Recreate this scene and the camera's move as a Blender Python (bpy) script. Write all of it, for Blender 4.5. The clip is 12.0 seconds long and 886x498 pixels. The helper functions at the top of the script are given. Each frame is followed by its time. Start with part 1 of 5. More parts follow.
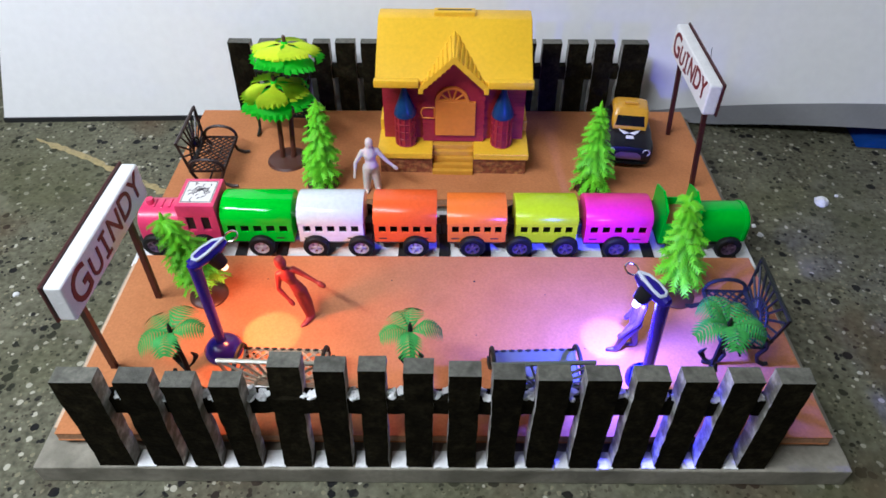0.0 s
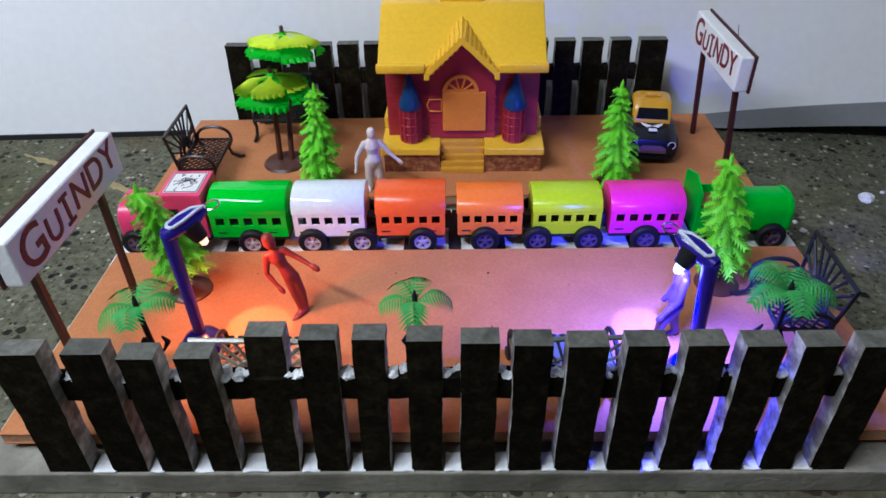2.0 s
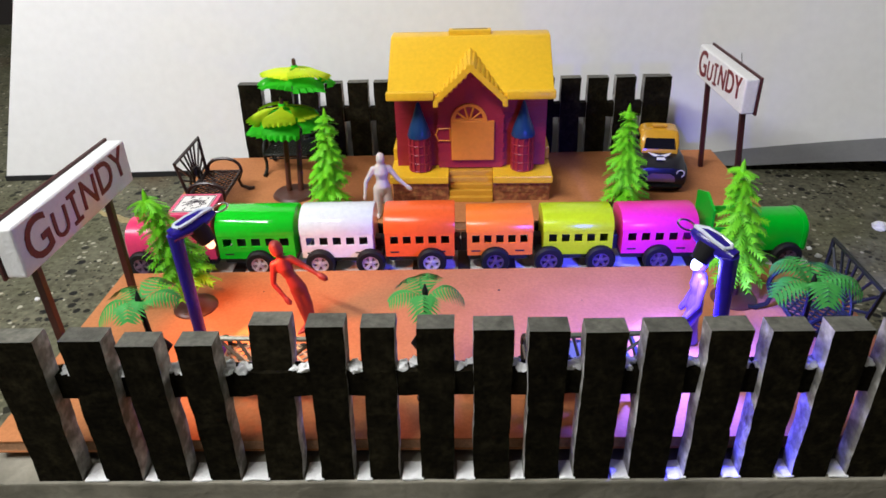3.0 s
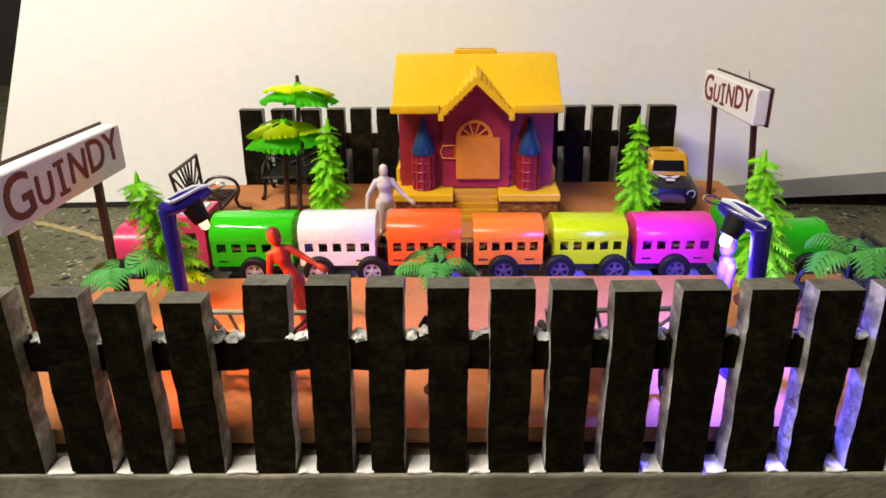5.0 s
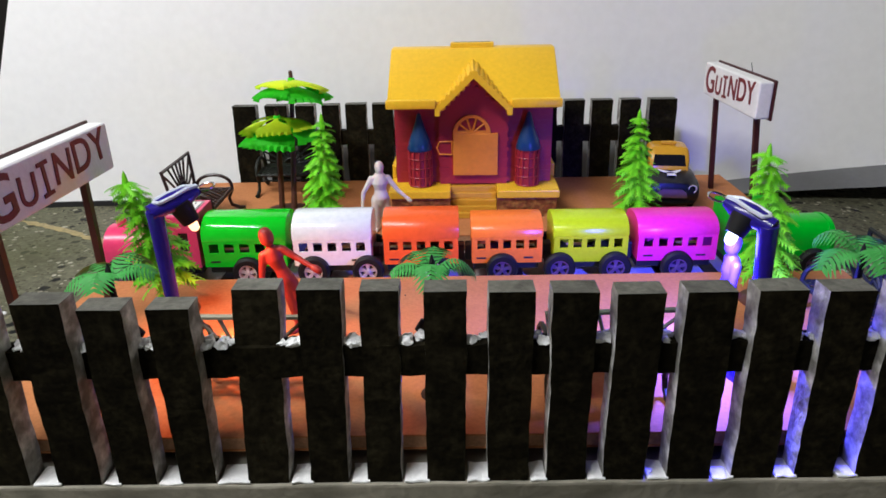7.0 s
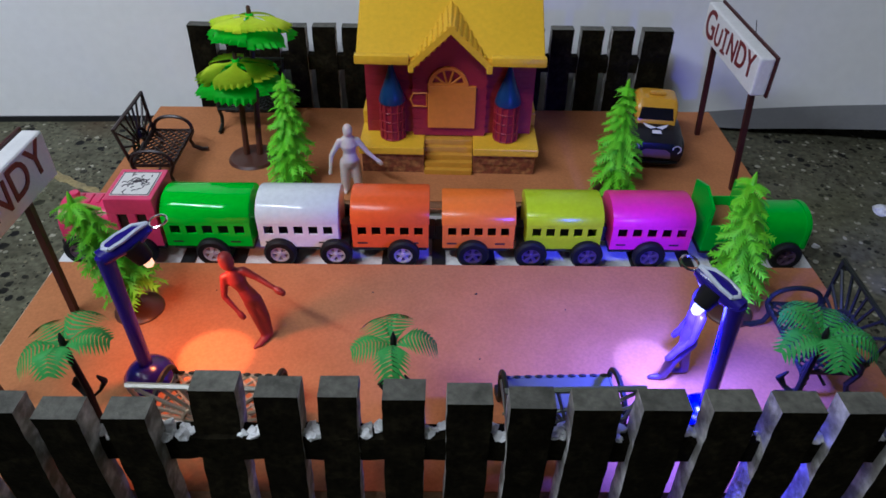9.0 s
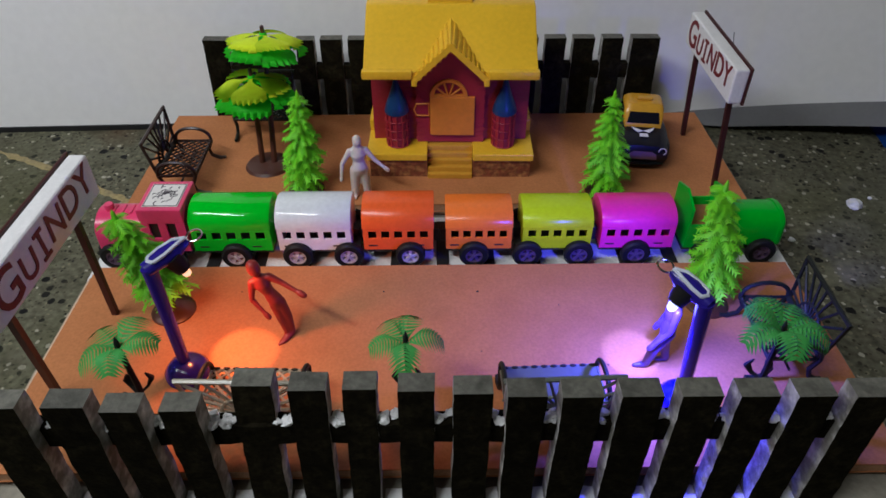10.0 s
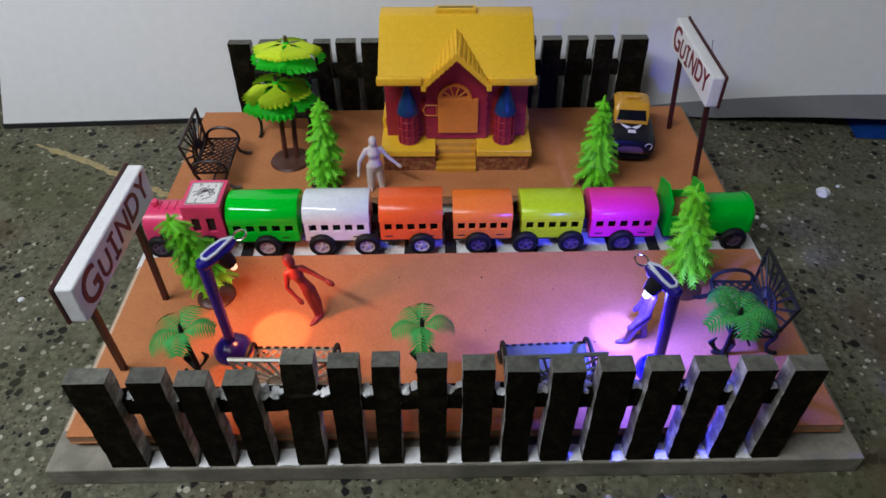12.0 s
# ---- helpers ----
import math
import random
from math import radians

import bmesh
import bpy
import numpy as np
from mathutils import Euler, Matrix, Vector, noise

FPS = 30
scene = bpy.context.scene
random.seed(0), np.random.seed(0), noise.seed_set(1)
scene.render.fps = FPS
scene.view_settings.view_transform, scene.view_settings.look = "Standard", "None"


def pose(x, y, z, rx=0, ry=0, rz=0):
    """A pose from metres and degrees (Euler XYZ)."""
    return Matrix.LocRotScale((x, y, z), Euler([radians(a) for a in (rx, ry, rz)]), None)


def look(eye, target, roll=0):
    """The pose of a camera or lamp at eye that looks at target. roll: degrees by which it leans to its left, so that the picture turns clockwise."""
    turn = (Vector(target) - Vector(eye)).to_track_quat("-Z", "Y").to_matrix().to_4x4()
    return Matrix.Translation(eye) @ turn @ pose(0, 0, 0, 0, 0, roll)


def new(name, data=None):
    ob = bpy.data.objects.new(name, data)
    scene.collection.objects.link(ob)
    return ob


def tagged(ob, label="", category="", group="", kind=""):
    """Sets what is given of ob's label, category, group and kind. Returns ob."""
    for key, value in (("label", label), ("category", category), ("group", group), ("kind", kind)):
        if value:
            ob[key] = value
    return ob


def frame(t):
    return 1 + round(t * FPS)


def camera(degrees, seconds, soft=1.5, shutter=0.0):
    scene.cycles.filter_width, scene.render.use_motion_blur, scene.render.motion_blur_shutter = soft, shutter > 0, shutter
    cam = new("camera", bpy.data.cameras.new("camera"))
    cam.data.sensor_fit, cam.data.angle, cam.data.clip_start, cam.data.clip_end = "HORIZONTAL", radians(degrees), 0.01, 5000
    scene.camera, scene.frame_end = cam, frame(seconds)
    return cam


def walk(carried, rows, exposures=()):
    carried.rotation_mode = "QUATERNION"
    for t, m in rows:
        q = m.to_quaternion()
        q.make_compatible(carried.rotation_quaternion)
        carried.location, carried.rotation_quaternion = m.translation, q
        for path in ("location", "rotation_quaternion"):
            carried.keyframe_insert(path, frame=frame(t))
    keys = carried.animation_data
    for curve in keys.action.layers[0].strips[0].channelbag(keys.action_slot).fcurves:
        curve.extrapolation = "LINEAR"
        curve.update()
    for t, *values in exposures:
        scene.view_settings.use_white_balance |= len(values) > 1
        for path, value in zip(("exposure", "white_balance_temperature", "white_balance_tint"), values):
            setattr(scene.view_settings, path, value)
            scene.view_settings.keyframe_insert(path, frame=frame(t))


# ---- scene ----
cam = camera(66.3, 12.0, soft=1.6)
PATH = [
    (0, (-0.001, -0.282, 0.486), (-0.007, 1.18, -0.879), 0.1),
    (0.5, (0.001, -0.288, 0.491), (-0.012, 1.175, -0.873), -0.2),
    (1, (-0.005, -0.281, 0.465), (0.003, 1.184, -0.896), 0.2),
    (1.5, (-0.004, -0.278, 0.433), (-0.034, 1.242, -0.866), -0.7),
    (2, (0.0, -0.282, 0.384), (-0.039, 1.328, -0.803), -1.4),
    (2.5, (0.0, -0.292, 0.356), (-0.07, 1.386, -0.73), -2.4),
    (3, (-0.004, -0.303, 0.336), (-0.057, 1.435, -0.653), -1.7),
    (5, (-0.016, -0.307, 0.263), (-0.045, 1.544, -0.493), -0.8),
    (5.5, (-0.016, -0.303, 0.259), (-0.042, 1.553, -0.484), -1.1),
    (6, (-0.015, -0.311, 0.268), (-0.047, 1.542, -0.484), -1.4),
    (6.5, (-0.015, -0.311, 0.261), (-0.046, 1.546, -0.481), -1.5),
    (8.5, (-0.009, -0.206, 0.323), (0.007, 1.45, -0.798), 0.9),
    (9, (-0.004, -0.215, 0.373), (0.018, 1.351, -0.871), 1.0),
    (9.5, (-0.006, -0.232, 0.398), (0.019, 1.316, -0.867), 0.7),
    (10, (-0.006, -0.244, 0.416), (0.01, 1.29, -0.867), -0.1),
    (10.5, (-0.01, -0.264, 0.441), (0.016, 1.222, -0.898), 0.0),
    (11, (-0.013, -0.285, 0.46), (-0.008, 1.199, -0.88), -0.8),
    (11.5, (-0.012, -0.287, 0.474), (-0.008, 1.163, -0.904), -0.6),
    (12, (-0.012, -0.286, 0.482), (-0.003, 1.181, -0.877), -0.6),
]
EXPOSURES = [(0, 0.0, 5200, 10), (0.5, 0.04, 5500, 10), (1, 0.0, 6000, 10), (1.5, -0.40, 5500, 10), (2, -0.28, 5000, 10), (2.5, -0.05, 5250, 10), (3.0, 0.0, 5750, 10), (4.8, 0.15, 6800, 10),
             (6, 0.15, 6300, 10), (6.5, 0.10, 6000, 10), (8.5, -0.72, 5000, 10), (9, -0.86, 5050, 10), (9.6, -1.00, 5650, 10), (10, -0.92, 5500, 10), (10.5, -0.98, 5100, 10), (11, -0.93, 5200, 10), (11.5, -0.62, 6600, 10), (12, -0.70, 5350, 10)]
walk(cam, [(t, look(eye, target, roll)) for t, eye, target, roll in PATH], EXPOSURES)

# ---- light ----
world = bpy.data.worlds.new("room_dark")
world.use_nodes = True
world.node_tree.nodes["Background"].inputs[0].default_value = (0.02, 0.022, 0.025, 1)
world.node_tree.nodes["Background"].inputs[1].default_value = 0.3
scene.world = world


def lamp(name, kind, energy, color, m, **more):
    data = bpy.data.lights.new(name, kind)
    data.energy, data.color = energy, color
    for key, value in more.items():
        if key == "size":
            data.size = value
        elif key == "size_y":
            data.size_y = value
        elif key == "cone":
            data.spot_size = radians(value)
        elif key == "blend":
            data.spot_blend = value
        elif key == "radius":
            data.shadow_soft_size = value
    if kind == "AREA":
        data.shape = "RECTANGLE"
    ob = new(name, data)
    ob.matrix_world = m
    return ob


TUBE = (-0.76, -0.27, 1.18)
lamp("tube_light", "AREA", 24.5, (1.0, 0.93, 0.82), look((TUBE[0] + 0.02, TUBE[1], TUBE[2] - 0.04), (-0.42, 0.25, 0)), size=1.1, size_y=0.07)
LED_L, AIM_L = Vector((-0.1700, 0.0912, 0.1130)), Vector((-0.1505, 0.0930, 0.0360))
LED_R, AIM_R = Vector((0.1385, 0.0545, 0.1140)), Vector((0.1360, 0.0870, 0.0360))
AMBER, BLUE = (1.0, 0.22, 0.05), (0.095, 0.085, 1.0)
lamp("led_left_beam", "SPOT", 1.1, (1.0, 0.28, 0.09), look(LED_L, AIM_L), cone=36, blend=0.30, radius=0.002)
lamp("led_right_beam", "SPOT", 2.0, (0.24, 0.25, 1.0), look(LED_R, AIM_R), cone=29, blend=0.25, radius=0.002)
lamp("led_left_glow", "SPOT", 0.60, AMBER, look(LED_L, LED_L + Vector((0.035, 0.0, -0.10))), cone=135, blend=0.4, radius=0.005)
lamp("led_right_glow", "SPOT", 3.4, BLUE, look(LED_R, AIM_R), cone=146, blend=0.4, radius=0.005)
lamp("led_right_haze", "POINT", 0.40, BLUE, look(LED_R + Vector((0, 0.008, -0.002)), AIM_R), radius=0.012)
lamp("led_right_spill", "SPOT", 2.6, BLUE, look(LED_R + Vector((0, 0.008, -0.002)), LED_R + Vector((0.06, -0.02, -0.11))), cone=124, blend=0.5, radius=0.004)


# ---- materials ----
def shader(name, color, rough=0.5, metal=0.0, grain=0.0, size=0.004, bump=0.0, stain=0.0, stain_size=0.03, stain_color=None, coat=0.0, sub=0.0, random=0.0, emit=None, power=0.0, spec=0.5):
    """A surface with a fine grain, a larger stain and a little relief, sizes in metres."""
    m = bpy.data.materials.new(name)
    m.use_nodes = True
    nt = m.node_tree
    n, l = nt.nodes, nt.links
    b = n["Principled BSDF"]
    b.inputs["Roughness"].default_value, b.inputs["Metallic"].default_value = rough, metal
    b.inputs["Specular IOR Level"].default_value = spec
    b.inputs["Coat Weight"].default_value = coat
    b.inputs["Coat Roughness"].default_value = 0.12
    if sub:
        b.inputs["Subsurface Weight"].default_value = sub
        b.inputs["Subsurface Scale"].default_value = 0.004
    if emit:
        b.inputs["Emission Color"].default_value = (*emit, 1)
        b.inputs["Emission Strength"].default_value = power
    tc = n.new("ShaderNodeTexCoord")
    fine, broad = n.new("ShaderNodeTexNoise"), n.new("ShaderNodeTexNoise")
    fine.inputs["Scale"].default_value, fine.inputs["Detail"].default_value = 1 / size, 5
    broad.inputs["Scale"].default_value, broad.inputs["Detail"].default_value = 1 / stain_size, 4
    l.new(tc.outputs["Object"], fine.inputs["Vector"])
    l.new(tc.outputs["Object"], broad.inputs["Vector"])
    ramp1 = n.new("ShaderNodeMapRange")
    ramp1.inputs["From Min"].default_value, ramp1.inputs["From Max"].default_value = 0.3, 0.7
    ramp1.inputs["To Min"].default_value, ramp1.inputs["To Max"].default_value = 1 - grain, 1 + grain
    l.new(fine.outputs["Fac"], ramp1.inputs["Value"])
    mix = n.new("ShaderNodeMix")
    mix.data_type = "RGBA"
    dark = stain_color or tuple(c * 0.55 for c in color)
    mix.inputs["A"].default_value, mix.inputs["B"].default_value = (*color, 1), (*dark, 1)
    ramp2 = n.new("ShaderNodeMapRange")
    ramp2.inputs["From Min"].default_value, ramp2.inputs["From Max"].default_value = 0.45, 0.75
    ramp2.inputs["To Max"].default_value = stain
    l.new(broad.outputs["Fac"], ramp2.inputs["Value"])
    l.new(ramp2.outputs["Result"], mix.inputs["Factor"])
    scale = n.new("ShaderNodeVectorMath")
    scale.operation = "SCALE"
    l.new(mix.outputs["Result"], scale.inputs["Vector"])
    last = ramp1.outputs["Result"]
    if random:
        info, rr, mul = n.new("ShaderNodeObjectInfo"), n.new("ShaderNodeMapRange"), n.new("ShaderNodeMath")
        rr.inputs["To Min"].default_value, rr.inputs["To Max"].default_value = 1 - random, 1 + random
        l.new(info.outputs["Random"], rr.inputs["Value"])
        mul.operation = "MULTIPLY"
        l.new(last, mul.inputs[0])
        l.new(rr.outputs["Result"], mul.inputs[1])
        last = mul.outputs[0]
    l.new(last, scale.inputs["Scale"])
    l.new(scale.outputs["Vector"], b.inputs["Base Color"])
    if bump:
        bp = n.new("ShaderNodeBump")
        bp.inputs["Strength"].default_value, bp.inputs["Distance"].default_value = bump, size * 0.5
        l.new(fine.outputs["Fac"], bp.inputs["Height"])
        l.new(bp.outputs["Normal"], b.inputs["Normal"])
    return m


def plastic(name, color, rough=0.28, sub=0.0, **more):
    more.setdefault("grain", 0.05)
    more.setdefault("stain", 0.15)
    more.setdefault("bump", 0.05)
    return shader(name, color, rough, sub=sub, **more)


def terrazzo():
    """Grey-green cement with dark, white and brown stone chips and stains."""
    m = bpy.data.materials.new("terrazzo")
    m.use_nodes = True
    n, l = m.node_tree.nodes, m.node_tree.links
    b = n["Principled BSDF"]
    tc = n.new("ShaderNodeTexCoord")
    warp = n.new("ShaderNodeTexNoise")
    warp.inputs["Scale"].default_value = 170
    add = n.new("ShaderNodeVectorMath")
    add.operation = "MULTIPLY_ADD"
    add.inputs[1].default_value = (0.0035, 0.0035, 0.0035)
    l.new(tc.outputs["Object"], warp.inputs["Vector"])
    l.new(warp.outputs["Color"], add.inputs[0])
    l.new(tc.outputs["Object"], add.inputs[2])
    ground = n.new("ShaderNodeTexNoise")
    ground.inputs["Scale"].default_value, ground.inputs["Detail"].default_value = 160, 6
    l.new(tc.outputs["Object"], ground.inputs["Vector"])
    cr = n.new("ShaderNodeValToRGB")
    cr.color_ramp.elements[0].position, cr.color_ramp.elements[0].color = 0.3, (0.060, 0.058, 0.036, 1)
    cr.color_ramp.elements[1].position, cr.color_ramp.elements[1].color = 0.72, (0.172, 0.166, 0.108, 1)
    l.new(ground.outputs["Fac"], cr.inputs["Fac"])
    color = cr.outputs["Color"]

    def layer(color, fac, tint):
        mix = n.new("ShaderNodeMix")
        mix.data_type = "RGBA"
        l.new(fac, mix.inputs["Factor"])
        l.new(color, mix.inputs["A"])
        mix.inputs["B"].default_value = (*tint, 1)
        return mix.outputs["Result"]

    def chips(color, scale, keep, edge, tint, shift):
        """Voronoi cells of which a share is kept, drawn smaller than their cell."""
        mv = n.new("ShaderNodeVectorMath")
        mv.operation = "ADD"
        mv.inputs[1].default_value = (shift, shift * 1.7, 0)
        l.new(add.outputs["Vector"], mv.inputs[0])
        v = n.new("ShaderNodeTexVoronoi")
        v.inputs["Scale"].default_value = scale
        l.new(mv.outputs["Vector"], v.inputs["Vector"])
        sep = n.new("ShaderNodeSeparateColor")
        l.new(v.outputs["Color"], sep.inputs["Color"])
        a, c, both = n.new("ShaderNodeMath"), n.new("ShaderNodeMath"), n.new("ShaderNodeMath")
        a.operation, c.operation, both.operation = "LESS_THAN", "MULTIPLY", "LESS_THAN"
        a.inputs[1].default_value = keep
        l.new(sep.outputs["Red"], a.inputs[0])
        c.inputs[1].default_value = edge
        l.new(sep.outputs["Green"], c.inputs[0])
        l.new(v.outputs["Distance"], both.inputs[0])
        l.new(c.outputs[0], both.inputs[1])
        f = n.new("ShaderNodeMath")
        f.operation = "MULTIPLY"
        l.new(a.outputs[0], f.inputs[0])
        l.new(both.outputs[0], f.inputs[1])
        return layer(color, f.outputs[0], tint)

    color = chips(color, 230, 0.30, 0.5, (0.20, 0.185, 0.115), 0.0)
    color = chips(color, 300, 0.30, 0.55, (0.045, 0.040, 0.024), 0.31)
    color = chips(color, 170, 0.17, 0.52, (0.42, 0.40, 0.31), 0.57)
    color = chips(color, 105, 0.30, 0.56, (0.004, 0.004, 0.0038), 0.83)
    color = chips(color, 240, 0.12, 0.55, (0.006, 0.006, 0.005), 0.13)
    for scale, lo, hi, amount, tint, shift in ((5.0, 0.50, 0.70, 0.6, (0.085, 0.088, 0.036), 0.0), (7.0, 0.55, 0.69, 0.65, (0.078, 0.044, 0.022), 3.7), (30.0, 0.54, 0.68, 0.45, (0.035, 0.032, 0.018), 8.1), (22.0, 0.56, 0.70, 0.45, (0.20, 0.19, 0.13), 5.3)):
        st = n.new("ShaderNodeTexNoise")
        st.inputs["Scale"].default_value, st.inputs["Detail"].default_value = scale, 5
        mv = n.new("ShaderNodeVectorMath")
        mv.operation = "ADD"
        mv.inputs[1].default_value = (shift, shift, 0)
        l.new(tc.outputs["Object"], mv.inputs[0])
        l.new(mv.outputs["Vector"], st.inputs["Vector"])
        mr = n.new("ShaderNodeMapRange")
        mr.inputs["From Min"].default_value, mr.inputs["From Max"].default_value = lo, hi
        mr.inputs["To Max"].default_value = amount
        l.new(st.outputs["Fac"], mr.inputs["Value"])
        color = layer(color, mr.outputs["Result"], tint)
    l.new(color, b.inputs["Base Color"])
    rough = n.new("ShaderNodeMapRange")
    rough.inputs["To Min"].default_value, rough.inputs["To Max"].default_value = 0.60, 0.85
    b.inputs["Specular IOR Level"].default_value = 0.25
    l.new(ground.outputs["Fac"], rough.inputs["Value"])
    l.new(rough.outputs["Result"], b.inputs["Roughness"])
    bp = n.new("ShaderNodeBump")
    bp.inputs["Strength"].default_value, bp.inputs["Distance"].default_value = 0.15, 0.001
    l.new(ground.outputs["Fac"], bp.inputs["Height"])
    l.new(bp.outputs["Normal"], b.inputs["Normal"])
    return m


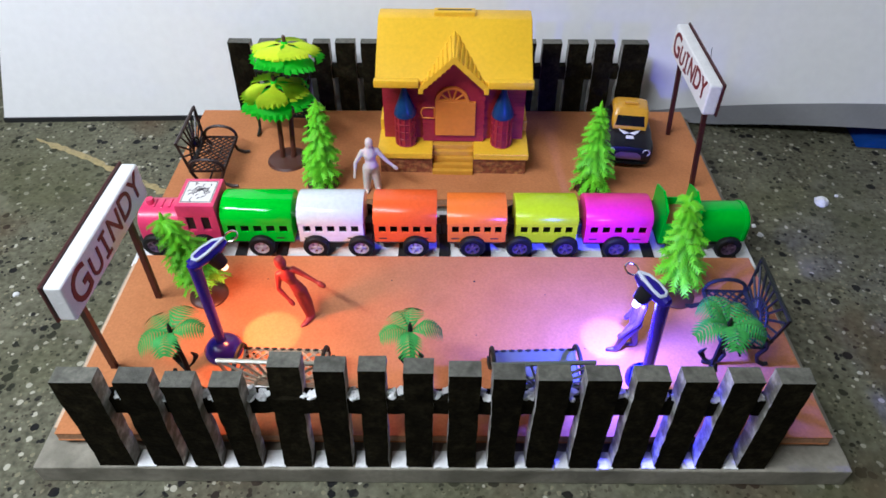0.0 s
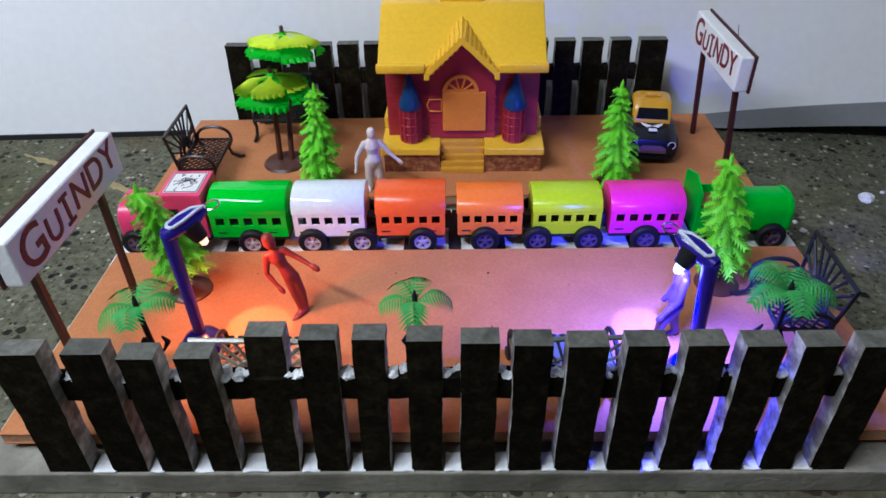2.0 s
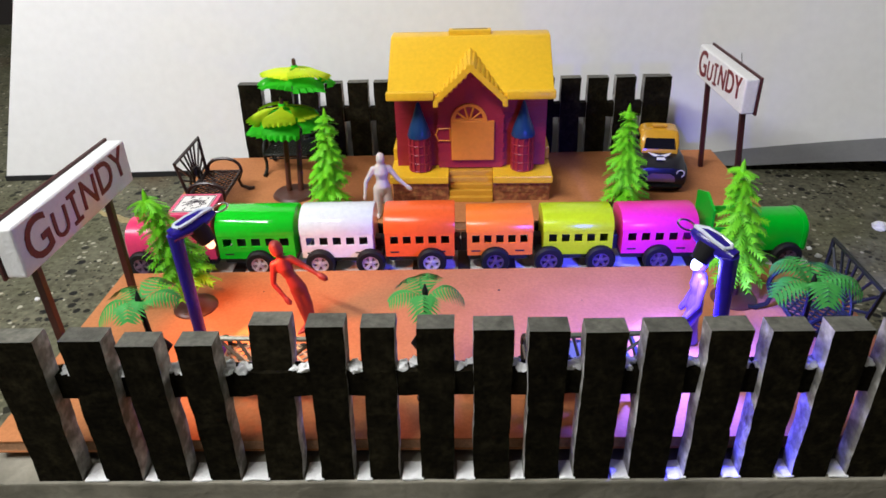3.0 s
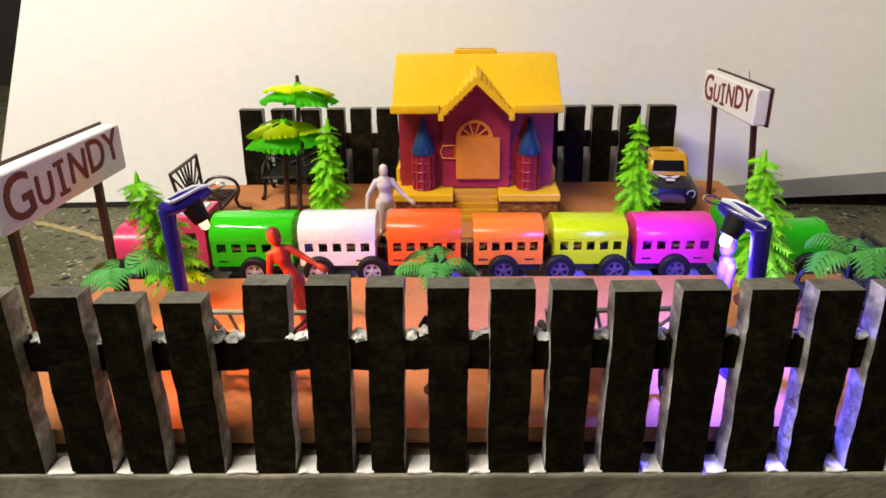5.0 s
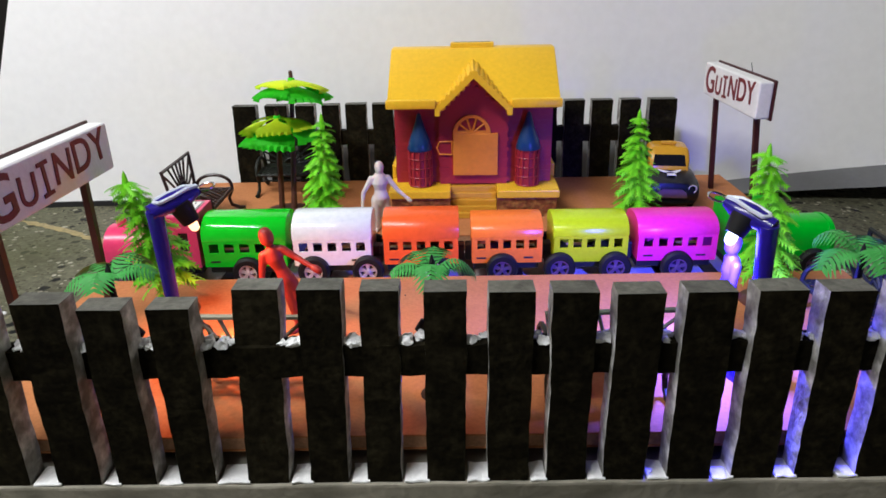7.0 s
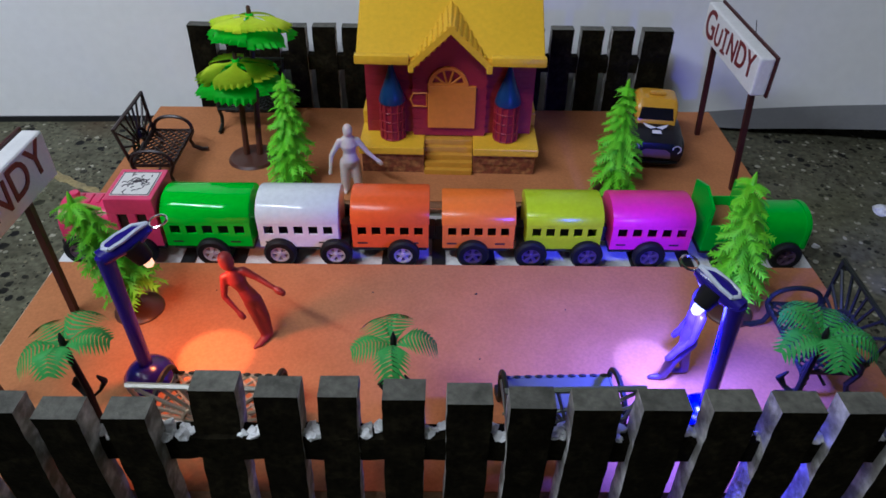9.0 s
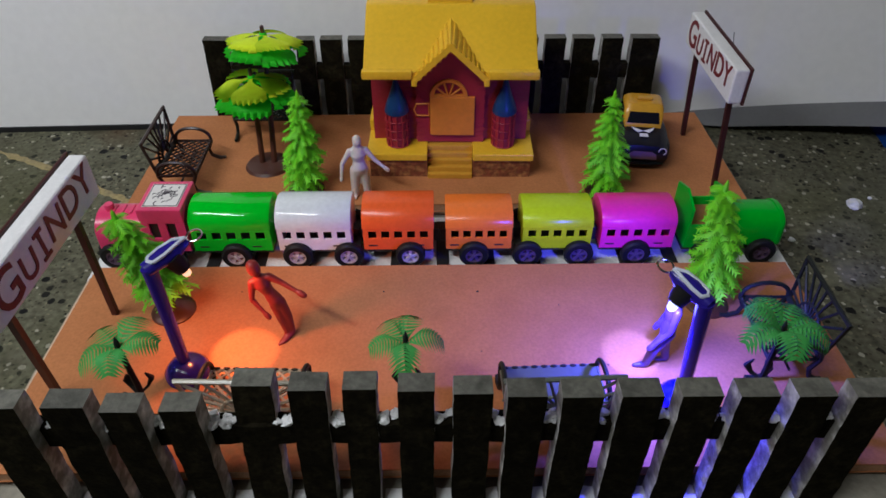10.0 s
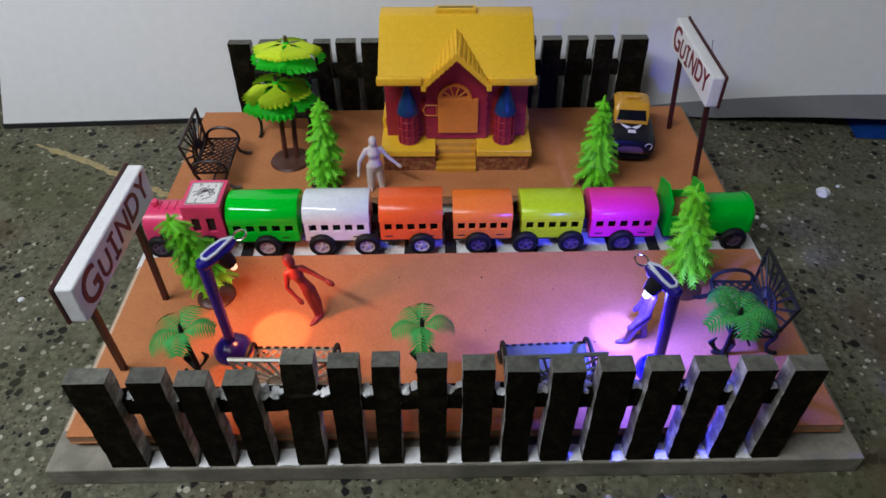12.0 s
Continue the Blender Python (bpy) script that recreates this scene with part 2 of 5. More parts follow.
M = {
    "floor": terrazzo(),
    "wall": shader("wall_paint", (0.48, 0.47, 0.44), 0.8, grain=0.04, stain=0.2, stain_size=0.4),
    # near-black in place of wall paint: the shade behind the board, as colour
    "wall_dark": shader("shade_black_wall", (0.025, 0.02, 0.018), 0.8, grain=0.1, stain=0.2, stain_size=0.2),
    "ceiling": shader("ceiling_paint", (0.66, 0.65, 0.63), 0.9, grain=0.03),
    "panel": shader("white_panel", (0.88, 0.87, 0.86), 0.45, grain=0.02, size=0.01, stain=0.05, stain_size=0.4, stain_color=(0.84, 0.83, 0.83)),
    "panel_edge": shader("panel_edge", (0.17, 0.17, 0.172), 0.5, grain=0.04, stain=0.3, stain_size=0.06),
    "foam": shader("foam", (0.78, 0.78, 0.77), 0.85, grain=0.06, size=0.003, bump=0.5, stain=0.12, stain_size=0.02),
    "foam_dirty": shader("foam_dirty", (0.27, 0.25, 0.195), 0.85, grain=0.15, size=0.005, bump=0.3, stain=0.85, stain_size=0.04, stain_color=(0.085, 0.080, 0.055)),
    "foam_smear": shader("foam_smear", (0.20, 0.19, 0.165), 0.85, grain=0.25, size=0.004, bump=0.6, stain=1.0, stain_size=0.014, stain_color=(0.74, 0.72, 0.69)),
    "board": shader("cardboard", (0.49, 0.195, 0.070), 0.75, spec=0.25, grain=0.10, size=0.0022, bump=0.2, stain=0.45, stain_size=0.035, stain_color=(0.37, 0.135, 0.045)),
    "board_edge": shader("cardboard_edge", (0.45, 0.24, 0.12), 0.85, grain=0.18, size=0.002, bump=0.5, stain=0.4, stain_size=0.02),
    "board_pale": shader("cardboard_pale", (0.62, 0.46, 0.31), 0.85, grain=0.10, size=0.003, bump=0.3, stain=0.3),
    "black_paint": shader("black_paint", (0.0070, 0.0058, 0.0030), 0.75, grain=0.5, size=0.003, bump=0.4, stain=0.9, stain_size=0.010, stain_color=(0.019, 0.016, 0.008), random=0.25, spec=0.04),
    # paler copy of the black paint: light falling on the picket tops, put into colour
    "lit_top_paint": shader("black_paint_lit_top", (0.115, 0.112, 0.090), 0.65, grain=0.25, size=0.003, bump=0.5, stain=0.8, stain_size=0.010, stain_color=(0.040, 0.040, 0.030), random=0.25),
    "tie": shader("black_tie", (0.014, 0.014, 0.015), 0.6, grain=0.2, bump=0.3),
    "red_wall": plastic("dark_red_plastic", (0.34, 0.020, 0.030), 0.42, sub=0.0),
    "yellow": plastic("yellow_plastic", (0.83, 0.50, 0.012), 0.38, stain_color=(0.76, 0.42, 0.01)),
    "ochre": plastic("ochre_plastic", (0.60, 0.31, 0.025), 0.42),
    "orange_door": plastic("orange_plastic", (0.72, 0.24, 0.02), 0.4),
    "dome": plastic("dark_blue_plastic", (0.010, 0.042, 0.13), 0.3),
    "stone": shader("printed_stone", (0.20, 0.06, 0.03), 0.5, grain=0.4, size=0.004, stain=1.0, stain_size=0.006, stain_color=(0.42, 0.22, 0.08)),
    "wagon_green": plastic("green_plastic", (0.03, 0.58, 0.012), 0.10),
    "wagon_white": plastic("white_plastic", (0.80, 0.82, 0.85), 0.12),
    "wagon_orange": plastic("red_orange_plastic", (0.90, 0.130, 0.022), 0.27, spec=0.4),
    "wagon_orange2": plastic("orange_wagon_plastic", (0.93, 0.21, 0.025), 0.27, spec=0.4),
    "wagon_yellow": plastic("yellow_wagon_plastic", (0.53, 0.70, 0.006), 0.27, spec=0.4),
    "wagon_pink": plastic("pink_plastic", (0.84, 0.03, 0.30), 0.3, spec=0.4),
    "engine_pink": plastic("engine_pink_plastic", (0.74, 0.05, 0.16), 0.3),
    "engine_green": plastic("engine_green_plastic", (0.015, 0.46, 0.012), 0.3),
    "tyre": plastic("black_tyre", (0.009, 0.009, 0.009), 0.6, spec=0.25),
    "rim": plastic("silver_plastic", (0.62, 0.60, 0.60), 0.3, metal=0.3),
    "rim_dark": plastic("violet_rim", (0.20, 0.13, 0.20), 0.3, metal=0.5),
    "chassis": plastic("black_chassis", (0.015, 0.015, 0.017), 0.5),
    "paper": shader("paper_label", (0.80, 0.77, 0.74), 0.6, grain=0.03),
    "ink": shader("black_ink", (0.03, 0.02, 0.03), 0.6),
    "sign_foam": shader("sign_foam", (0.80, 0.79, 0.78), 0.7, grain=0.04, size=0.003, bump=0.3, stain=0.15, stain_size=0.02),
    "maroon": shader("maroon_card", (0.055, 0.010, 0.010), 0.5, grain=0.1),
    "letter": shader("maroon_marker", (0.17, 0.010, 0.012), 0.6, grain=0.25, size=0.002, stain=0.5, stain_size=0.004),
    "leaf": plastic("bright_green_plastic", (0.21, 0.66, 0.010), 0.5, spec=0.2, stain=0.6, stain_size=0.012, stain_color=(0.14, 0.58, 0.01), sub=0.1),
    "leaf_yellow": plastic("yellow_green_plastic", (0.72, 0.88, 0.010), 0.55, spec=0.2, stain=0.25, stain_color=(0.40, 0.68, 0.01), sub=0.1),
    "leaf_deep": plastic("deep_green_plastic", (0.08, 0.70, 0.012), 0.55, spec=0.2),
    "palm": plastic("palm_green_plastic", (0.07, 0.33, 0.065), 0.55, spec=0.2, stain=0.5, stain_size=0.01, stain_color=(0.04, 0.26, 0.05)),
    "trunk": plastic("brown_plastic", (0.075, 0.026, 0.016), 0.4),
    "bench": plastic("dark_brown_plastic", (0.026, 0.010, 0.008), 0.35),
    "bench_green": plastic("olive_black_plastic", (0.014, 0.017, 0.012), 0.5, spec=0.25),
    "bench_bronze": plastic("bronze_plastic", (0.34, 0.30, 0.21), 0.28),
    "bench_grey": plastic("grey_green_plastic", (0.105, 0.120, 0.095), 0.45),
    "lamp_blue": plastic("violet_blue_plastic", (0.022, 0.012, 0.22), 0.22),
    "chrome": shader("chrome", (0.75, 0.74, 0.76), 0.15, metal=1.0),
    "swoosh": plastic("pearl_plastic", (0.62, 0.66, 0.75), 0.2),
    "led_amber": shader("led_amber", (0.9, 0.5, 0.3), 0.3, emit=(1.0, 0.46, 0.22), power=3.0),
    "led_blue": shader("led_blue", (0.6, 0.6, 0.95), 0.3, emit=(0.60, 0.62, 1.0), power=6.0),
    "tube": shader("tube_glow", (0.9, 0.9, 0.9), 0.4, emit=(1.0, 0.95, 0.86), power=6.0),
    "fig_red": plastic("red_figure_plastic", (0.26, 0.022, 0.018), 0.5),
    "fig_white": plastic("ivory_figure_plastic", (0.72, 0.62, 0.58), 0.45, sub=0.15),
    "fig_violet": plastic("violet_figure_plastic", (0.075, 0.038, 0.15), 0.35),
    "car_black": plastic("black_car_paint", (0.007, 0.007, 0.010), 0.3, spec=0.35),
    "car_yellow": plastic("ochre_car_paint", (0.62, 0.32, 0.015), 0.25),
    "glass_dark": plastic("dark_window", (0.008, 0.008, 0.009), 0.08, stain=0.0),
    "bag": plastic("blue_bag_plastic", (0.012, 0.045, 0.20), 0.18),
    "powder": shader("yellow_powder", (0.34, 0.27, 0.12), 0.9, grain=0.25, size=0.004, bump=0.4, stain=0.8, stain_size=0.015, stain_color=(0.22, 0.19, 0.11)),
}


# ---- mesh tools ----
def part(name, bm, material, parent=None, label="", m=None, smooth=False, recalc=True):
    """Links a bmesh as one mesh object, under a thing or a part."""
    if recalc:
        bmesh.ops.recalc_face_normals(bm, faces=bm.faces)
    me = bpy.data.meshes.new(name)
    bm.to_mesh(me)
    bm.free()
    for k in (material if isinstance(material, (list, tuple)) else [material]):
        me.materials.append(M[k])
    if smooth:
        me.shade_smooth()
        me.set_sharp_from_angle(angle=radians(38))
    ob = new(name, me)
    if parent:
        ob.parent = parent
    if m is not None:
        ob.matrix_local = m
    if label:
        ob["label"] = label
    return ob


def thing(name, label, category, m, group="", kind=""):
    ob = new(name)
    ob.empty_display_size = 0.01
    ob.matrix_world = m
    return tagged(ob, label, category, group, kind)


def solid(name, bm, material, label, category, m=None, group="", kind="", smooth=False):
    return tagged(part(name, bm, material, None, "", m, smooth), label, category, group, kind)


def box(x0, x1, y0, y1, z0, z1, bevel=0.0, bm=None, segments=2):
    bm = bm or bmesh.new()
    made = bmesh.ops.create_cube(bm, size=1, matrix=Matrix.LocRotScale(((x0 + x1) / 2, (y0 + y1) / 2, (z0 + z1) / 2), None, (x1 - x0, y1 - y0, z1 - z0)))
    if bevel:
        edges = list({e for v in made["verts"] for e in v.link_edges})
        bmesh.ops.bevel(bm, geom=edges, offset=bevel, segments=segments, affect="EDGES", profile=0.6)
    return bm


def rod(points, radii, sides=10, bm=None, closed=False, squash=1.0, cap=True):
    """A tube through points; radii: one number or one for each point."""
    bm = bm or bmesh.new()
    pts = [Vector(p) for p in points]
    rr = radii if isinstance(radii, (list, tuple)) else [radii] * len(pts)
    rings, up = [], None
    for i, p in enumerate(pts):
        a = pts[i - 1] if (i or closed) else p
        c = pts[(i + 1) % len(pts)] if (i < len(pts) - 1 or closed) else p
        d = (c - a).normalized()
        if up is None:
            up = d.orthogonal().normalized()
        up = (up - d * up.dot(d)).normalized()
        side = d.cross(up)
        rings.append([bm.verts.new(p + (up * math.cos(2 * math.pi * k / sides) + side * squash * math.sin(2 * math.pi * k / sides)) * rr[i]) for k in range(sides)])
    for i in range(len(rings) - (0 if closed else 1)):
        r0, r1 = rings[i], rings[(i + 1) % len(rings)]
        for k in range(sides):
            bm.faces.new((r0[k], r0[(k + 1) % sides], r1[(k + 1) % sides], r1[k]))
    if cap and not closed:
        bm.faces.new(rings[0][::-1])
        bm.faces.new(rings[-1])
    return bm


def lathe(profile, sides=24, bm=None, m=None, part_turn=1.0):
    """Turns (radius, height) pairs round z."""
    bm = bm or bmesh.new()
    m = m or Matrix()
    whole = part_turn >= 1
    cols = []
    for k in range(sides if whole else sides + 1):
        a = 2 * math.pi * part_turn * k / sides
        cols.append([bm.verts.new(m @ Vector((r * math.cos(a), r * math.sin(a), z))) for r, z in profile])
    for k in range(sides):
        c0, c1 = cols[k], cols[(k + 1) % len(cols)]
        for i in range(len(profile) - 1):
            bm.faces.new((c0[i], c1[i], c1[i + 1], c0[i + 1]))
    bmesh.ops.remove_doubles(bm, verts=bm.verts, dist=1e-6)
    return bm


def prism(outline, depth, m=None, bm=None, bevel=0.0):
    """A flat outline in xy, drawn up by depth along z, then placed by m."""
    bm = bm or bmesh.new()
    m = m or Matrix()
    low = [bm.verts.new(m @ Vector((x, y, 0))) for x, y in outline]
    high = [bm.verts.new(m @ Vector((x, y, depth))) for x, y in outline]
    faces = [bm.faces.new(low[::-1]), bm.faces.new(high)]
    k = len(outline)
    for i in range(k):
        faces.append(bm.faces.new((low[i], low[(i + 1) % k], high[(i + 1) % k], high[i])))
    if bevel:
        bmesh.ops.bevel(bm, geom=list({e for f in faces for e in f.edges}), offset=bevel, segments=2, affect="EDGES")
    return bm


def ball(p, r, bm=None, scale=(1, 1, 1), u=14, v=9, rot=None):
    bm = bm or bmesh.new()
    m = Matrix.Translation(p) @ (rot or Matrix()) @ Matrix.Diagonal((r * scale[0], r * scale[1], r * scale[2], 1))
    bmesh.ops.create_uvsphere(bm, u_segments=u, v_segments=v, radius=1, matrix=m)
    return bm


def roughen(bm, amount, size):
    for v in bm.verts:
        v.co += amount * noise.noise_vector(v.co / size)
    return bm


def writing(text, size, depth, material, name, parent, m, label=""):
    """Letters as one mesh, in the built-in font."""
    cu = bpy.data.curves.new(name, "FONT")
    cu.body, cu.size, cu.extrude, cu.offset = text, size, depth, size * 0.009
    cu.align_x, cu.align_y = "CENTER", "CENTER"
    cu.resolution_u = 4
    tmp = new("letters", cu)
    me = bpy.data.meshes.new_from_object(tmp.evaluated_get(bpy.context.evaluated_depsgraph_get()))
    bpy.data.objects.remove(tmp)
    bpy.data.curves.remove(cu)
    me.materials.clear()
    me.materials.append(M[material])
    ob = new(name, me)
    ob.parent = parent
    ob.matrix_local = m
    if label:
        ob["label"] = label
    return ob


# ---- the room ----
def sheet(name, x0, x1, y0, y1, z0, z1, material, label, category):
    return solid(name, box(x0, x1, y0, y1, z0, z1), material, label, category, kind="structure")


sheet("floor", -2.2, 1.7, -2.0, 1.5, -0.05, 0.0, "floor", "grey-green terrazzo floor with dark and white stone chips", "floor")
sheet("ceiling", -2.2, 1.7, -2.0, 1.5, 2.1, 2.15, "ceiling", "plain white painted ceiling", "ceiling")
# unseen wall, coloured near-black to keep the gap under the board dark
sheet("wall_north", -2.2, 1.7, 1.5, 1.6, 0.0, 2.1, "wall_dark", "unseen wall coloured near-black for the shade behind the leaning white board", "wall")
sheet("wall_south", -2.2, 1.7, -2.1, -2.0, 0.0, 2.1, "wall", "plain cream painted wall", "wall")
sheet("wall_west", -2.3, -2.2, -2.0, 1.5, 0.0, 2.1, "wall", "plain cream painted wall", "wall")
sheet("wall_east", 1.7, 1.8, -2.0, 1.5, 0.0, 2.1, "wall", "plain cream painted wall", "wall")
fitting = thing("tube_lamp", "white fluorescent lamp with two tubes hanging from rods", "ceiling lamp", pose(*TUBE))
part("batten", box(-0.60, 0.60, -0.06, 0.06, 0.02, 0.07, 0.005), "ceiling", fitting)
for y in (-0.03, 0.03):
    part("tube", rod([(-0.56, y, -0.01), (0.56, y, -0.01)], 0.013, 12), "tube", fitting, smooth=True)
for s in (-0.45, 0.45):
    part("hanger", rod([(s, 0, 0.069), (s, 0, 2.1 - TUBE[2])], 0.004, 8), "ceiling", fitting, "thin hanging rod")


# ---- the white board behind ----
def backing_board():
    """Stands on the floor at its left end; the right end bows forward and off the floor."""
    t = thing("white_backdrop_board", "large plain white board leaning behind the model", "board", pose(0, 0, 0))
    def edge(x):
        k = max(0.0, (x - 0.16) / 0.45)
        return 0.478 + 0.028 * min(1, (x + 0.6) / 0.9) - 0.075 * k * k, max(0.003, 0.148 * (x - 0.22))
    bm = bmesh.new()
    nx, nz = 36, 10
    def at(i, j, back):
        s, h = i / nx, j / nz
        x = -0.578 + 1.75 * s
        y, z = edge(x)
        x += 0.22 * h * (1 - s)
        return Vector((x, y + (0.10 - 0.20 * max(0.0, s - 0.42)) * h + back, z + 0.72 * h))
    front = [[bm.verts.new(at(i, j, 0)) for j in range(nz + 1)] for i in range(nx + 1)]
    rear = [[bm.verts.new(at(i, j, 0.018)) for j in range(nz + 1)] for i in range(nx + 1)]
    for i in range(nx):
        for j in range(nz):
            bm.faces.new((front[i][j], front[i + 1][j], front[i + 1][j + 1], front[i][j + 1]))
            bm.faces.new((rear[i][j], rear[i][j + 1], rear[i + 1][j + 1], rear[i + 1][j]))
        bm.faces.new((front[i][0], rear[i][0], rear[i + 1][0], front[i + 1][0]))
        bm.faces.new((front[i][nz], front[i + 1][nz], rear[i + 1][nz], rear[i][nz]))
    for i in (0, nx):
        for j in range(nz):
            bm.faces.new((front[i][j], front[i][j + 1], rear[i][j + 1], rear[i][j]))
    part("board", bm, "panel", t, smooth=True)
    bm = bmesh.new()
    rows = []
    for i in range(31):
        x = 0.22 + 0.95 * i / 30
        y, z = edge(x)
        k = min(1.0, max(0.05, (x - 0.24) / 0.09))
        ahead, fall = 0.023 * k, (0.011 + 0.009 * min(1, max(0, (x - 0.34) / 0.2))) * k
        rows.append([bm.verts.new(c) for c in ((x, y - 0.001, z + 0.0005), (x, y - 0.001 - ahead, z - fall - 0.0005), (x, y + 0.008, z - fall - 0.0015), (x, y + 0.012, z - 0.0005))])
    for a, b in zip(rows, rows[1:]):
        for k in range(4):
            bm.faces.new((a[k], b[k], b[(k + 1) % 4], a[(k + 1) % 4]))
    bm.faces.new(rows[0])
    bm.faces.new(rows[-1])
    # added black strip that draws the shadow gap between board and floor
    strip = bmesh.new()
    cols = []
    for i in range(25):
        x = -0.578 + 0.80 * i / 24
        y, z = edge(x)
        cols.append([strip.verts.new(c) for c in ((x, y - 0.0015, 0.0), (x, y - 0.0015, z + 0.0035), (x, y + 0.004, z + 0.0035), (x, y + 0.004, 0.0))])
    for a, b in zip(cols, cols[1:]):
        for k in range(4):
            strip.faces.new((a[k], b[k], b[(k + 1) % 4], a[(k + 1) % 4]))
    strip.faces.new(cols[0])
    strip.faces.new(cols[-1])
    part("gap_shadow_strip", strip, "tie", t, "thin black strip standing in for the shadow under the lower edge")
    part("bottom_lip", bm, "panel_edge", t, "grey folded lower lip of the board")


backing_board()

# ---- the model's base ----
TOP = 0.036  # top of the brown boards
slab = box(-0.309, 0.304, -0.0245, 0.476, 0.0, 0.020, 0.0015)
bmesh.ops.subdivide_edges(slab, edges=[e for e in slab.edges if e.calc_length() > 0.1], cuts=40, use_grid_fill=True)
roughen(slab, 0.0006, 0.012)
solid("foam_base_slab", slab, "foam_dirty", "dirty white foam slab lying on the terrazzo floor", "base slab")
for nm, x0, x1, y0, y1 in (("front", -0.3035, 0.2975, 0.006, 0.188), ("back", -0.3055, 0.295, 0.281, 0.449)):
    solid("pale_card_layer", box(x0, x1, y0, y1, 0.0202, 0.0262, 0.0008), "board_pale", "pale thick card layer under the %s brown platform" % nm, "card layer", group="card layers")
for nm, x0, x1, y0, y1 in (("front", -0.2945, 0.2905, -0.0055, 0.1895), ("back", -0.3005, 0.2905, 0.277, 0.4515)):
    t = thing("brown_platform", "flat brown cardboard %s platform of the station model" % nm, "platform", pose(0, 0, 0), "brown platforms")
    part("top_sheet", box(x0, x1, y0, y1, TOP - 0.0012, TOP, 0.0003), "board", t)
    part("core", box(x0 + 0.0005, x1 - 0.0005, y0 + 0.0005, y1 - 0.0005, 0.0276, TOP - 0.0012), "board_edge", t, "rough corrugated cardboard core")
    part("bottom_sheet", box(x0, x1, y0, y1, 0.0264, 0.0276, 0.0003), "board", t)


# ---- fences ----
def picket(x0, x1, base, tilt, height, depth, seed, taper=0.0):
    """A hand-cut foam strip: wavering edges, a slight lean of its own, torn arrises."""
    rnd = random.Random(seed)
    bm = bmesh.new()
    nz = 22
    lean, rise = rnd.uniform(-0.0006, 0.0006), rnd.uniform(-0.0005, 0.0005)
    rings = []
    for j in range(nz + 1):
        h = j / nz
        ring = []
        for k, (cx, cy) in enumerate(((x0, 0), (x1, 0), (x1, depth), (x0, depth))):
            side = 1 if k in (1, 2) else -1
            wave = 0.0009 * noise.noise(Vector((h * 4, seed * 3.1, side))) + 0.0005 * noise.noise(Vector((h * 15, seed * 1.7, k * 5.0)))
            ring.append(bm.verts.new((cx + wave + lean * (h - 0.3) - taper * (1 - h) * (1.0 if side > 0 else 0.35), base + tilt * h + cy + 0.0006 * noise.noise(Vector((h * 9, seed, k * 3.0))), (height + rise) * h + (0.0006 * noise.noise(Vector((seed, k * 2.3, j))) if j in (0, nz) else 0))))
        rings.append(ring)
    for a, b in zip(rings, rings[1:]):
        for k in range(4):
            f = bm.faces.new((a[k], a[(k + 1) % 4], b[(k + 1) % 4], b[k]))
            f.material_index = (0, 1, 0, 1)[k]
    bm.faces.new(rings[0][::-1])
    # top face takes the paler paint, its overhead light painted in
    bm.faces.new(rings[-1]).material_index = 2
    return bm


def fence(name, label, spans, y, leans, heights, depth, rail_z, rail_y, seed, sides, taper=0.0):
    t = thing(name, label, "fence", pose(0, y, 0.020))
    for i, (x0, x1) in enumerate(spans):
        part("picket", picket(x0, x1, 0, leans[i], heights[i], depth, seed + i, taper), ["black_paint", sides, "lit_top_paint"], t)
    rail = box(spans[0][0] + 0.004, spans[-1][1] - 0.004, rail_y, rail_y + 0.010, rail_z, rail_z + 0.0165)
    bmesh.ops.subdivide_edges(rail, edges=[e for e in rail.edges if e.calc_length() > 0.1], cuts=80)
    roughen(rail, 0.0012, 0.004)
    part("rail", rail, "black_paint", t)
    return t


FRONT = [(-.2575, -.2300), (-.2162, -.1935), (-.1858, -.1652), (-.1542, -.1348), (-.1195, -.0975), (-.0875, -.0670), (-.0585, -.0400), (-.0285, -.0080),
         (.0020, .0235), (.0315, .0525), (.0605, .0825), (.0920, .1152), (.1248, .1468), (.1562, .1772), (.1868, .2078), (.2182, .2405)]
LEANS = [0.0005, 0.0005, -0.0005, 0.0, 0.0145, 0.0095, 0.0115, 0.0100, 0.0073, 0.0048, 0.0048, 0.0046, 0.0040, 0.0040, 0.0036, 0.0036]
HEIGHTS = [0.1030, 0.1032, 0.1010, 0.0998, 0.1028, 0.1046, 0.1024, 0.1022, 0.1028, 0.1034, 0.1028, 0.1028, 0.1030, 0.1024, 0.1022, 0.1018]
front_fence = fence("garden_fence", "black-painted foam picket fence with raw white foam patches", FRONT, -0.0225, LEANS, HEIGHTS, 0.0130, 0.058, 0.0082, 5, "foam_smear", 0.0020)
rnd = random.Random(8)


def crust(name, x0, x1, y0, y1, z, n, size, label):
    """A cluster of torn foam crumbs lying between two pickets."""
    bm = bmesh.new()
    for k in range(n):
        r = rnd.uniform(0.6, 1.25) * size
        bmesh.ops.create_icosphere(bm, subdivisions=2, radius=1, matrix=Matrix.LocRotScale((rnd.uniform(x0, x1), rnd.uniform(y0, y1), z), None, (r * 1.25, r, r * rnd.uniform(0.6, 0.95))))
    for v in bm.verts:
        v.co += size * 0.75 * noise.noise_vector(v.co / (size * 1.1)) + size * 0.3 * noise.noise_vector(v.co / (size * 0.4))
        v.co.z = max(v.co.z, z - size * 0.4)
    part(name, bm, "foam", front_fence, label)


